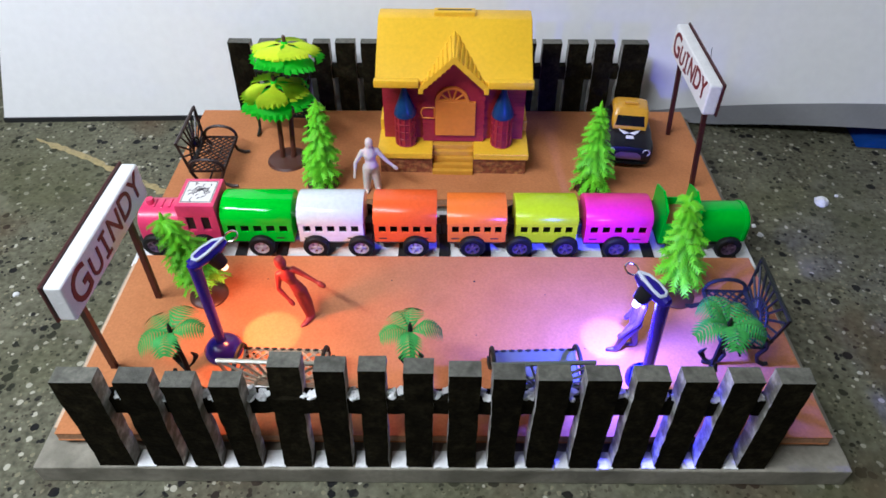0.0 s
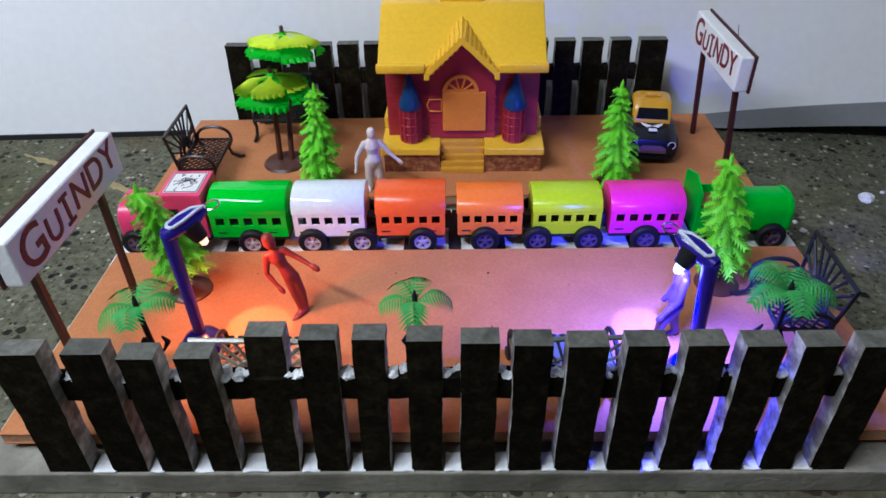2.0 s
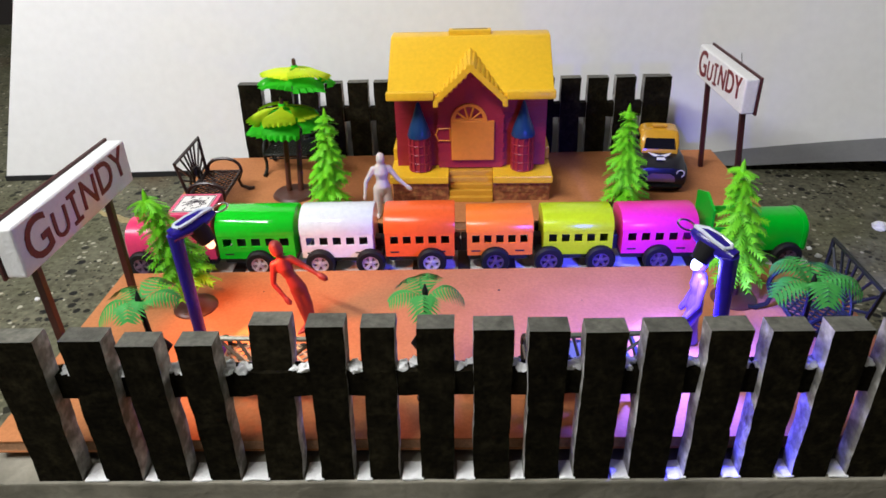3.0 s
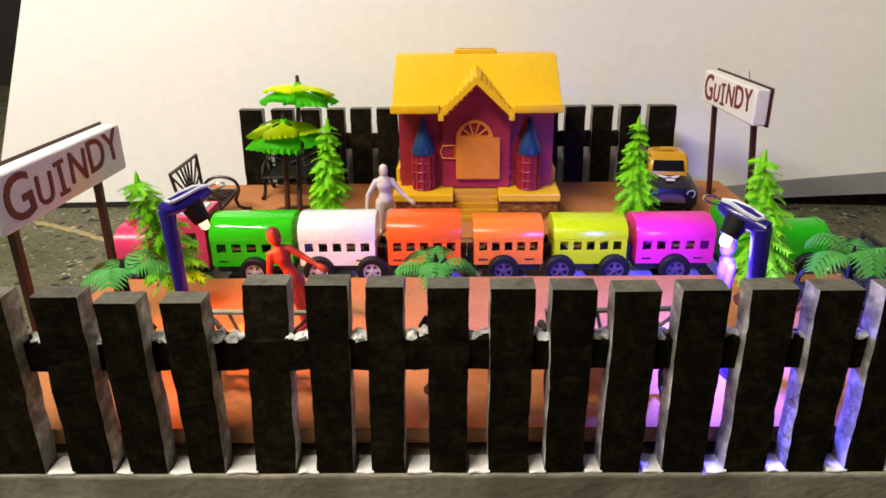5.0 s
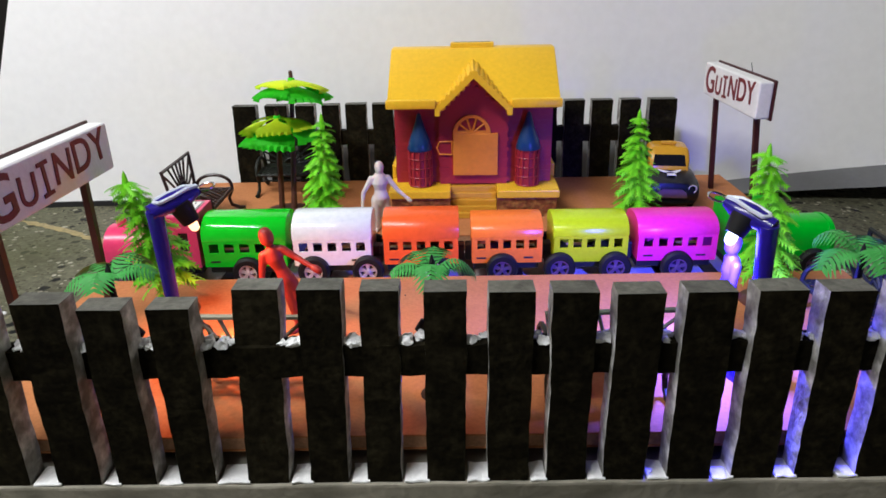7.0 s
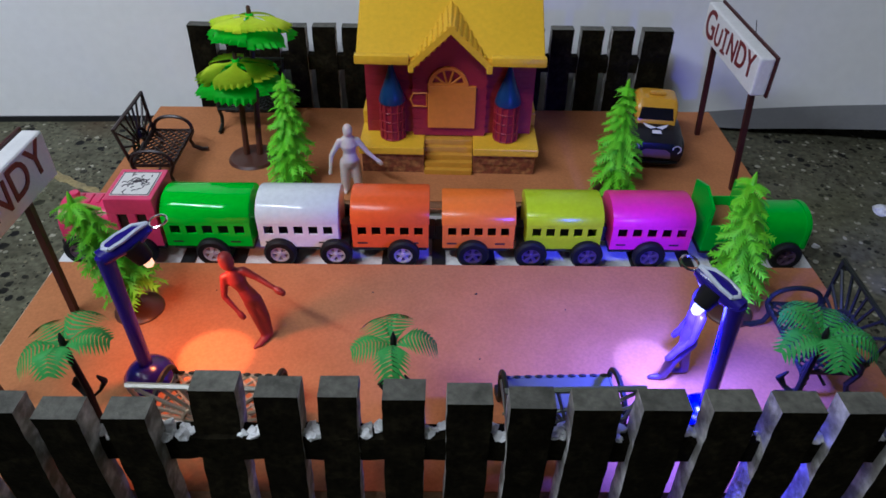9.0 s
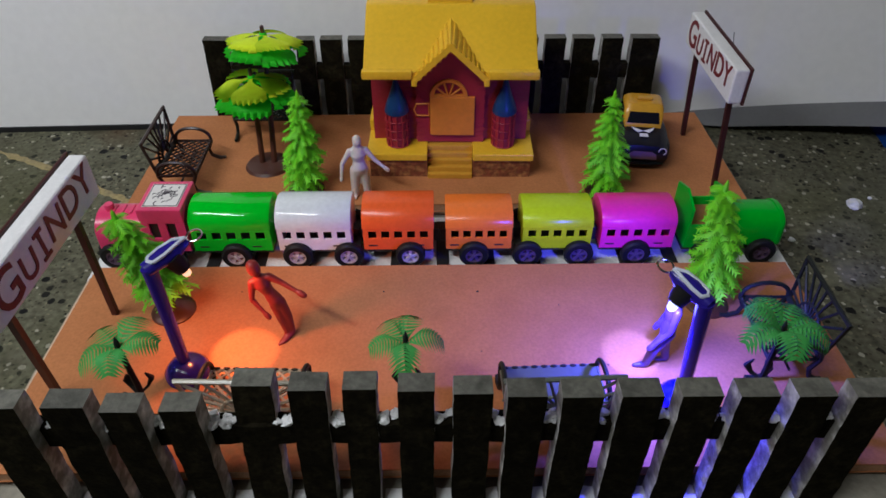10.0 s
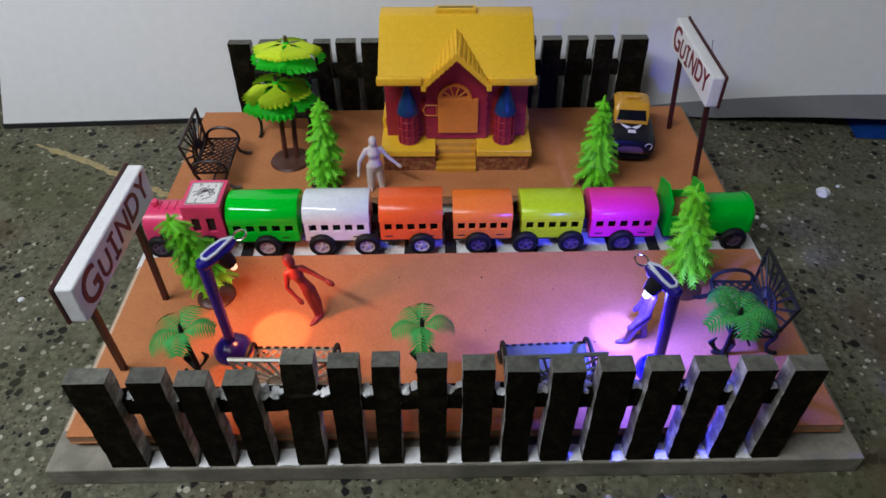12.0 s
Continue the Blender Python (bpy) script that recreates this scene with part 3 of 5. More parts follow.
for (a0, a1), (b0, b1) in zip(FRONT, FRONT[1:]):
    crust("raw_foam_patch", a1, b0, 0.0085, 0.0165, 0.0756, rnd.randint(5, 9), 0.0024, "torn raw white foam on top of the rail")
    # white pads on the darker slab: lamp-lit foam, its brightness put into colour
    bm = box(a1 - 0.0005, b0 + 0.0005, -0.001, 0.013, 0.0002, 0.0016, 0.0006)
    bmesh.ops.subdivide_edges(bm, edges=bm.edges[:], cuts=2, use_grid_fill=True)
    roughen(bm, 0.0008, 0.004)
    part("lit_foam_pad", bm, "foam", front_fence, "white foam at the fence foot with lamp light put into its colour")
BACK = [(-.2570, -.2310), (-.2210, -.1960), (-.1870, -.1660), (-.1570, -.1380), (-.1310, -.1080), (-.1010, -.0780), (-.0710, -.0480), (-.0410, -.0180), (-.0110, .0120),
        (.0190, .0420), (.0490, .0720), (.0810, .1050), (.1130, .1350), (.1430, .1660), (.1740, .1970), (.2060, .2370)]
fence("garden_fence", "black-painted foam picket fence along the rear edge", BACK, 0.4545, [0.006] * 16, [0.1010] * 16, 0.0120, 0.0555, 0.0055, 60, "foam_smear")

# ---- the railway ----
for i in range(15):
    x = -0.285 + i * 0.0405
    solid("black_track_tie", box(x - 0.0055, x + 0.0055, 0.197, 0.268, 0.0202, 0.0222, 0.0005), "tie", "black painted cross tie on the white foam track bed", "railway tie", group="track ties")
solid("track_bed", box(-0.3085, 0.3035, 0.1905, 0.2762, 0.0196, 0.0204), "foam", "white foam strip between the two brown platforms under the train", "track bed")


def wheel(x, y, r, width, rim, parent, spokes=5):
    """Turned tyre with a rounded tread, and a star-shaped rim on the outer face."""
    turn = pose(x, y, 0, 90)
    w = part("wheel", lathe([(0.0001, width * 0.1), (r * 0.56, 0), (r * 0.88, 0.0), (r, width * 0.25), (r, width * 0.75), (r * 0.88, width), (r * 0.58, width), (r * 0.55, width * 0.34), (0.0001, width * 0.3)], 28), "tyre", parent, m=turn, smooth=True)
    bm = lathe([(r * 0.60, width * 0.9), (r * 0.60, width * 0.35), (r * 0.48, width * 0.35), (r * 0.48, width * 0.9), (r * 0.60, width * 0.9)], 24)
    for k in range(spokes):
        a = 2 * math.pi * k / spokes + 0.3
        prism([(0, -r * 0.08), (r * 0.5, -r * 0.13), (r * 0.5, r * 0.13), (0, r * 0.08)], width * 0.4, Matrix.Rotation(a, 4, "Z") @ Matrix.Translation((0, 0, width * 0.42)), bm)
    lathe([(0.0001, width * 0.95), (r * 0.15, width * 0.92), (r * 0.17, width * 0.4)], 12, bm)
    part("rim", bm, rim, w, smooth=True)
    return w


def arch(half, low, shoulder, top, steps=12):
    """The cross-section of a wagon shell: upright sides and a rounded roof, from one foot to the other."""
    pts = [(-half, low), (-half, shoulder)]
    for k in range(1, steps):
        a = math.pi * k / steps
        pts.append((-half * math.cos(a), shoulder + (top - shoulder) * math.sin(a) ** 0.8))
    return pts + [(half, shoulder), (half, low)]


def wagon(length, body, rim, axles, label, x, group="wagons of the toy train", shoulder=0.0400, roof=0.0568):
    """An open-windowed wagon on a black chassis; heights from the track bed."""
    HALF, LOW, SHOULDER, ROOF = 0.0215, 0.0165, shoulder, roof
    t = thing("train_wagon", label, "toy wagon", pose(x, 0.2285, 0.0224), group)
    h = length / 2
    shell = bmesh.new()
    # roof and upper sides as one vault, closed at both ends
    sect = [(y, z) for y, z in arch(HALF, 0.0385, SHOULDER, ROOF)]
    inner = [(y * 0.93, z - 0.0012) for y, z in sect]
    ends = []
    for xx, k in ((-h, 0.965), (-h + 0.0012, 1.0), (h - 0.0012, 1.0), (h, 0.965)):
        ends.append([shell.verts.new((xx, y * k, 0.0385 + (z - 0.0385) * k)) for y, z in sect])
    for a, b in zip(ends, ends[1:]):
        for k in range(len(sect) - 1):
            shell.faces.new((a[k], b[k], b[k + 1], a[k + 1]))
    shell.faces.new(ends[0])
    shell.faces.new(ends[-1][::-1])
    part("roof", shell, body, t, smooth=True)
    # side walls, cut by five windows each
    n, sill, head = 5, 0.0285, 0.0362
    pitch = (length - 0.006) / n
    ww = pitch * 0.62
    for s in (-1, 1):
        y0, y1 = sorted((s * HALF, s * (HALF - 0.0016)))
        bm = box(-h + 0.0006, h - 0.0006, y0, y1, LOW, sill)
        box(-h + 0.0006, h - 0.0006, y0, y1, head, 0.0386, bm=bm)
        xs = -h + 0.0006
        for k in range(n):
            c = -h + 0.003 + pitch * (k + 0.5)
            box(xs, c - ww / 2, y0, y1, sill, head, bm=bm)
            xs = c + ww / 2
        box(xs, h - 0.0006, y0, y1, sill, head, bm=bm)
        part("side_wall", bm, body, t)
        for k in (-0.36, 0.30):
            yy = s * (HALF + 0.0002)
            part("side_slot", box(length * k - 0.0038, length * k + 0.0038, min(yy, s * (HALF - 0.001)), max(yy, s * (HALF - 0.001)), 0.0203, 0.0217), "chassis", t, "narrow dark slot")
    for s in (-1, 1):
        part("end_wall", box(*sorted((s * (h - 0.0006), s * (h - 0.0020))), -HALF + 0.0017, HALF - 0.0017, LOW, 0.0386), body, t)
    part("chassis", box(-h + 0.002, h - 0.002, -0.0150, 0.0150, 0.0085, 0.0163, 0.001), "chassis", t, "black plastic underframe")
    for s in (-1, 1):
        part("coupling", box(*sorted((s * (h - 0.001), s * (h + 0.0045))), -0.005, 0.005, 0.012, 0.026, 0.001), "chassis", t)
    for ax in axles:
        part("axle_box", box(ax - 0.010, ax + 0.010, -0.0200, 0.0200, 0.010, 0.0180, 0.001), "chassis", t)
        for s in (-1, 1):
            w = wheel(0, 0, 0.0128, 0.0075, rim, t)
            w.matrix_local = pose(ax, s * 0.0205, 0.0128, 90 if s < 0 else -90)
    return t


WAGONS = [(-0.1815, 0.0680, "wagon_green", "rim", (0.002,), "glossy green plastic toy wagon with square windows"),
          (-0.1110, 0.0635, "wagon_white", "rim", (-0.0155, 0.0285), "glossy white plastic toy wagon with four wheels"),
          (-0.0395, 0.0610, "wagon_orange", "rim", (0.010,), "glossy red-orange plastic toy wagon"),
          (0.0295, 0.0575, "wagon_orange2", "rim_dark", (-0.004,), "glossy orange plastic toy wagon"),
          (0.0965, 0.0600, "wagon_yellow", "rim_dark", (-0.025, 0.0195), "glossy yellow plastic toy wagon with four wheels"),
          (0.1655, 0.0640, "wagon_pink", "rim_dark", (0.000,), "glossy magenta pink plastic toy wagon")]
for x, length, body, rim, axles, label in WAGONS:
    if rim == "rim":
        wagon(length, body, rim, axles, label, x)
    else:
        wagon(length, body, rim, axles, label, x, shoulder=0.0388, roof=0.0520)


# ---- the engines at both ends of the train ----
def engine(name, body, label, x, flip, rim):
    """Boiler and cab on a chassis; local +x is the nose."""
    t = thing(name, label, "toy engine", pose(x, 0.2285, 0.0224, 0, 0, 180 if flip else 0), "engines of the toy train")
    def vault(x0, x1, half, low, shoulder, top, nm, k=0.95):
        bm = bmesh.new()
        sect = arch(half, low, shoulder, top)
        ends = []
        for xx, s in ((x0, k), (x0 + 0.0015, 1.0), (x1 - 0.0015, 1.0), (x1, k)):
            ends.append([bm.verts.new((xx, y * s, low + (z - low) * s)) for y, z in sect])
        for a, b in zip(ends, ends[1:]):
            for j in range(len(sect)):
                bm.faces.new((a[j], b[j], b[(j + 1) % len(sect)], a[(j + 1) % len(sect)]))
        bm.faces.new(ends[0])
        bm.faces.new(ends[-1][::-1])
        return part(nm, bm, body, t, smooth=True)
    part("chassis", box(-0.040, 0.042, -0.0150, 0.0150, 0.008, 0.0162, 0.001), "chassis", t, "black plastic underframe")
    if flip:
        vault(-0.0055, 0.038, 0.0190, 0.016, 0.030, 0.0465, "boiler", 0.9)
        part("chimney", lathe([(0.0001, 0.050), (0.0035, 0.050), (0.0042, 0.0485), (0.0036, 0.044)], 14, m=pose(0.027, 0, 0.002)), body, t, smooth=True)
        cab = bmesh.new()
        HEAD, ROOF, FORE = 0.0460, 0.0600, -0.0050
        box(-0.042, FORE, -0.0215, 0.0215, 0.016, 0.030, 0.0006, cab)
        box(-0.0420, FORE, -0.0215, 0.0215, HEAD, ROOF, 0.0010, cab)
        box(-0.0420, -0.0400, -0.0215, 0.0215, 0.0299, HEAD + 0.0002, bm=cab)
        box(FORE - 0.0020, FORE, -0.0215, 0.0215, 0.0299, HEAD + 0.0002, bm=cab)
        for s in (-1, 1):
            y0, y1 = sorted((s * 0.0215, s * 0.0195))
            for xa, xb in ((-0.0400, -0.0345), (-0.0265, -0.0200), (-0.0120, FORE - 0.0020)):
                box(xa, xb, y0, y1, 0.0299, HEAD + 0.0002, bm=cab)
        part("cab", cab, body, t)
        part("cab_dark_inside", box(-0.0398, FORE - 0.0022, -0.0190, 0.0190, 0.0302, HEAD - 0.0002), "chassis", t)
        lab = part("roof_label", box(-0.0385, -0.0090, -0.0165, 0.0165, 0.0602, 0.0606), "paper", t, "white paper label with black scribbled drawing")
        bm = bmesh.new()
        r2 = random.Random(3)
        for k in range(58):
            cx, cy, ln, an = -0.0238 + r2.uniform(-0.0125, 0.0125), r2.uniform(-0.0140, 0.0140), r2.uniform(0.0012, 0.0036), r2.uniform(0.2, 1.7)
            if (cx + 0.0238) ** 2 / 0.0125 ** 2 + cy ** 2 / 0.014 ** 2 < r2.uniform(0.1, 1.3):
                dx, dy = ln * math.cos(an), ln * math.sin(an)
                rod([(cx - dx, cy - dy, 0.06065), (cx + dy * 0.6, cy - dx * 0.6, 0.06065), (cx + dx, cy + dy, 0.06065)], 0.0004, 5, bm)
        part("scribble", bm, "ink", lab)
        part("border", rod([(-0.0376, -0.0156, 0.06065), (-0.0099, -0.0156, 0.06065), (-0.0099, 0.0156, 0.06065), (-0.0376, 0.0156, 0.06065)], 0.0004, 5, closed=True), "ink", lab)
        for s in (-1, 1):
            writing("BIG", 0.0058, 0.0002, "ink", "side_writing", t, pose(0.019, s * 0.0192, 0.0235, 90, 0, 0 if s < 0 else 180), "small black printed letters")
        for k in range(4):
            part("roof_rib", box(-0.001 + 0.0075 * k, 0.0015 + 0.0075 * k, -0.006, 0.006, 0.0452, 0.0472, 0.0006), body, t)
    else:
        vault(-0.008, 0.044, 0.0185, 0.016, 0.030, 0.0458, "boiler", 0.92)
        for k in (-0.004, 0.038):
            bm = bmesh.new()
            sect = arch(0.0192, 0.018, 0.030, 0.0465)
            a = [bm.verts.new((k, y, z)) for y, z in sect]
            b = [bm.verts.new((k + 0.003, y, z)) for y, z in sect]
            for j in range(len(sect)):
                bm.faces.new((a[j], b[j], b[(j + 1) % len(sect)], a[(j + 1) % len(sect)]))
            bm.faces.new(a)
            bm.faces.new(b[::-1])
            part("boiler_band", bm, body, t, smooth=True)
        # open cab: two pointed end walls and low sides, a brown deck inside
        for xx in (-0.0420, -0.0105):
            part("cab_wall", prism([(-0.0215, 0.016), (0.0215, 0.016), (0.0215, 0.056), (0.0, 0.0635), (-0.0215, 0.056)], 0.002, pose(xx, 0, 0, 90, 0, 90)), body, t)
        for s in (-1, 1):
            y0, y1 = sorted((s * 0.0215, s * 0.0198))
            part("cab_side", box(-0.0399, -0.0107, y0, y1, 0.016, 0.0400), body, t)
        part("cab_deck", box(-0.0398, -0.0108, -0.0195, 0.0195, 0.030, 0.032), "board", t, "brown floor inside the open cab")
    for ax in ((-0.022, 0.026) if not flip else (-0.024, 0.024)):
        for s in (-1, 1):
            w = wheel(0, 0, 0.0128, 0.0070, rim, t)
            w.matrix_local = pose(ax, s * 0.0200, 0.0128, 90 if s < 0 else -90)
    return t


engine("pink_train_engine", "engine_pink", "pink plastic toy engine with a labelled cab roof", -0.2600, True, "rim_dark")
engine("green_train_engine", "engine_green", "green plastic toy engine with an open cab", 0.2490, False, "rim_dark")


# ---- the station house ----
def house():
    t = thing("toy_station_house", "yellow-roofed dark red plastic toy house with steps", "toy house", pose(0.0080, 0.3720, TOP, 0, 0, -1.2))
    # plinth: stone-printed blocks, yellow ledge, steps between
    for s in (-1, 1):
        x0, x1 = sorted((s * 0.0225, s * 0.0790))
        bm = box(x0, x1, -0.0485, 0.0590, 0.0, 0.0195)
        bmesh.ops.subdivide_edges(bm, edges=[e for e in bm.edges], cuts=9, use_grid_fill=True)
        for v in bm.verts:
            if v.co.y < -0.0480:
                v.co.y -= 0.0012 * max(0, noise.noise(v.co / 0.004))
        part("stone_block", bm, "stone", t, "brown printed stonework under the ledge")
        part("ledge", box(*sorted((s * 0.0222, s * 0.0815)), -0.0512, 0.0600, 0.0196, 0.0272, 0.0012), "yellow", t)
        part("back_post", box(*sorted((s * 0.0775, s * 0.0815)), -0.0050, 0.0600, 0.0273, 0.0400, 0.0008), "yellow", t)
    for k in range(5):
        part("step", box(-0.0220, 0.0220, -0.0525 + 0.0048 * k, -0.0235 + 0.0005 * k, 0.0052 * k, 0.0052 * (k + 1), 0.0006), "ochre", t, "ochre step, darker than the yellow ledges")
    # walls with courses, and the gable face
    walls = box(-0.0755, 0.0755, -0.0210, 0.0550, 0.0275, 0.1070)
    part("wall", walls, "red_wall", t)
    r2 = random.Random(4)
    bm = bmesh.new()
    for row in range(15):
        z = 0.0300 + row * 0.0049
        for s in (-1, 1):
            x = 0.0335 + (row % 2) * 0.004
            while x < 0.0730:
                w = min(0.0085, 0.0752 - x)
                box(*sorted((s * x, s * (x + w - 0.0008))), -0.0213, -0.0209, z, z + 0.0041, bm=bm)
                x += 0.0085
    tagged(part("brick_relief", bm, "red_wall", t), kind="stuff")
    gable = prism([(-0.0325, 0.0275), (0.0325, 0.0275), (0.0325, 0.1030), (0.0, 0.1335), (-0.0325, 0.1030)], 0.0070, pose(0, -0.0202, 0, 90))
    part("gable_wall", gable, "red_wall", t)
    bm = bmesh.new()
    for row in range(14):
        z = 0.0300 + row * 0.0049
        for s in (-1, 1):
            x = 0.0235 + (row % 2) * 0.003
            while x < 0.0325:
                box(*sorted((s * x, s * min(x + 0.0055, 0.0335))), -0.0275, -0.0271, z, z + 0.0041, bm=bm)
                x += 0.0063
    tagged(part("brick_relief", bm, "red_wall", t), kind="stuff")
    for x, z in ((-0.010, 0.1185), (0.003, 0.1200), (0.013, 0.1130), (0.018, 0.1080)):
        part("wall_stud", lathe([(0.0001, 0.0012), (0.0016, 0.0010), (0.0022, 0.0)], 12, m=pose(x, -0.0271, z, 90)), "red_wall", t, smooth=True)
    # main roof: steep front, flat ridge, steep back, and a heavy eave
    skirt = [(-0.0480, 0.1058), (-0.0480, 0.1110), (-0.0440, 0.1140), (0.0070, 0.1510), (0.0094, 0.1520), (0.0288, 0.1520), (0.0312, 0.1508), (0.0630, 0.1140), (0.0660, 0.1110), (0.0660, 0.1058)]
    cut = [(-0.0440, 0.1128), (-0.0440, 0.1134), (-0.0440, 0.1140)] + skirt[3:]
    peak = [(-0.0060, 0.1376), (-0.0060, 0.1382), (-0.0060, 0.1392)] + skirt[3:]
    def drawn_in(outline, d):
        cy, cz = 0.012, 0.125
        return [(y + math.copysign(min(d, abs(cy - y)), cy - y), z + math.copysign(min(d, abs(cz - z)), cz - z)) for y, z in outline]
    bm = bmesh.new()
    rings = [[bm.verts.new((x, y, z)) for y, z in outline] for x, outline in (
        (-0.0787, drawn_in(skirt, 0.0014)), (-0.0782, drawn_in(skirt, 0.0004)), (-0.0770, skirt), (-0.0330, skirt), (-0.0265, cut), (0.0, peak),
        (0.0265, cut), (0.0330, skirt), (0.0768, skirt), (0.0780, drawn_in(skirt, 0.0004)), (0.0785, drawn_in(skirt, 0.0014)))]
    for a, b in zip(rings, rings[1:]):
        for k in range(len(skirt)):
            bm.faces.new((a[k], b[k], b[(k + 1) % len(skirt)], a[(k + 1) % len(skirt)]))
    bm.faces.new(rings[0])
    bm.faces.new(rings[-1])
    part("roof", bm, "yellow", t, smooth=True)
    for s in (-1, 1):
        part("eave", box(*sorted((s * 0.0345, s * 0.0802)), -0.0520, -0.0440, 0.1054, 0.1135, 0.0018), "yellow", t, smooth=True)
    part("coin_slot_rib", box(-0.0215, 0.0205, 0.0125, 0.0230, 0.1515, 0.1565, 0.0012), "yellow", t)
    part("slot", box(-0.0180, 0.0170, 0.0165, 0.0190, 0.1564, 0.1567), "chassis", t, "dark narrow slot in the ridge rib")
    # dormer roof: two ribbed slopes over the gable
    F, B, RIDGE, FOOT, HALF, LIFT = -0.0505, 0.0060, 0.1392, 0.1062, 0.0345, 0.0048
    for s in (-1, 1):
        bm = bmesh.new()
        thick = 0.0072
        low = [(0, F, RIDGE - thick), (s * HALF, F, FOOT - thick), (s * HALF, B, FOOT - thick + LIFT), (0, B, RIDGE - thick + LIFT)]
        high = [(0, F, RIDGE), (s * HALF, F, FOOT), (s * HALF, B, FOOT + LIFT), (0, B, RIDGE + LIFT)]
        vl, vh = [bm.verts.new(c) for c in low], [bm.verts.new(c) for c in high]
        bm.faces.new(vl)
        bm.faces.new(vh)
        for k in range(4):
            bm.faces.new((vl[k], vl[(k + 1) % 4], vh[(k + 1) % 4], vh[k]))
        part("dormer_slope", bm, "yellow", t)
        n = 8
        slope = Vector((s * HALF, 0, FOOT - RIDGE)).normalized()
        up = Vector((-slope.z * s, 0, slope.x * s)).normalized()
        run = Vector((s * HALF, 0, FOOT - RIDGE)).length
        for k in range(n):
            c = Vector((0, 0, RIDGE)) + slope * (run * (k + 0.30) / n)
            m = Matrix.Translation((c.x, 0, c.z)) @ Matrix(((slope.x, 0, up.x, 0), (0, 1, 0, 0), (slope.z, 0, up.z, 0), (0, 0, 0, 1)))
            w = run / n * 0.58
            bm = bmesh.new()
            bmesh.ops.create_cube(bm, size=1, matrix=m @ Matrix.Translation((w * 0.5, (F + B) / 2, LIFT * 0.35)) @ Matrix.Rotation(math.atan2(LIFT * 0.7, B - F), 4, "X") @ Matrix.Diagonal((w, B - F - 0.0006, 0.0026, 1)))
            bmesh.ops.bevel(bm, geom=bm.edges[:], offset=0.0006, segments=2, affect="EDGES")
            part("roof_rib", bm, "yellow", t, smooth=True)
        if s < 0:
            for k in range(6):
                c = Vector((0, F + 0.004, RIDGE - thick)) + slope * (run * (0.16 + 0.13 * k))
                part("eave_scallop", lathe([(0.0001, 0.0015), (0.0022, 0.0012), (0.0026, -0.0012), (0.0001, -0.0015)], 10, m=pose(c.x, c.y, c.z, 90)), "yellow", t, smooth=True)
        part("dormer_foot", box(*sorted((s * 0.0305, s * 0.0355)), F - 0.0004, -0.0285, 0.0985, 0.1058, 0.0008), "yellow", t)
    # door with its arched fan light and hanging sign
    door = part("door", box(-0.0195, 0.0235, -0.0305, -0.0270, 0.0365, 0.0775, 0.0008), "orange_door", t, "flat orange door panel")
    bm = bmesh.new()
    outer, inner = [], []
    for k in range(17):
        a = math.pi * k / 16
        outer.append((-0.0015 + 0.0180 * math.cos(a), 0.0770 + 0.0180 * math.sin(a)))
        inner.append((-0.0015 + 0.0138 * math.cos(a), 0.0785 + 0.0138 * math.sin(a)))
    prism(outer + inner[::-1], 0.0030, pose(0, -0.0272, 0, 90), bm)
    for k in range(1, 5):
        a = math.pi * k / 5
        rod([(-0.0015 + 0.002 * math.cos(a), -0.0292, 0.0785), (-0.0015 + 0.0150 * math.cos(a), -0.0292, 0.0785 + 0.0145 * math.sin(a))], 0.0011, 6, bm)
    box(-0.0195, 0.0165, -0.0300, -0.0271, 0.0760, 0.0800, bm=bm)
    part("fan_light", bm, "orange_door", t, "orange arched fan light over the door")
    hx, hz = -0.0265, 0.0635
    pts = [(-0.006, -0.006), (0.006, -0.0065), (0.006, 0.0065), (-0.006, 0.006), (-0.0085, 0.0)]
    part("door_bracket", rod([(hx + x, -0.0285, hz + z) for x, z in pts], 0.0009, 6, closed=True), "orange_door", t)
    # round lattice bays with pointed blue tops
    for x in (-0.0515, 0.0520):
        bay = part("bay_window", lathe([(0.0001, 0.0275), (0.0100, 0.0275), (0.0102, 0.0660)], 20, m=pose(x, -0.0300, 0)), "red_wall", t, smooth=True)
        for z in (0.0285, 0.0370, 0.0460, 0.0550, 0.0630):
            part("lattice_ring", rod([(x + 0.0109 * math.cos(6.2832 * k / 20), -0.0300 + 0.0109 * math.sin(6.2832 * k / 20), z) for k in range(20)], 0.0007, 6, closed=True), "red_wall", bay)
        for k in range(7):
            a = math.pi + math.pi * k / 6
            part("lattice_bar", rod([(x + 0.0109 * math.cos(a), -0.0300 + 0.0109 * math.sin(a), 0.028), (x + 0.0109 * math.cos(a), -0.0300 + 0.0109 * math.sin(a), 0.064)], 0.0009, 6), "red_wall", bay)
        part("bay_top", lathe([(0.0114, 0.0628), (0.0119, 0.0645), (0.0100, 0.0715), (0.0068, 0.0800), (0.0038, 0.0890), (0.0018, 0.0965), (0.0001, 0.0985)], 20, m=pose(x, -0.0305, 0)), "dome", t, "dark blue pointed bay roof", smooth=True)


house()


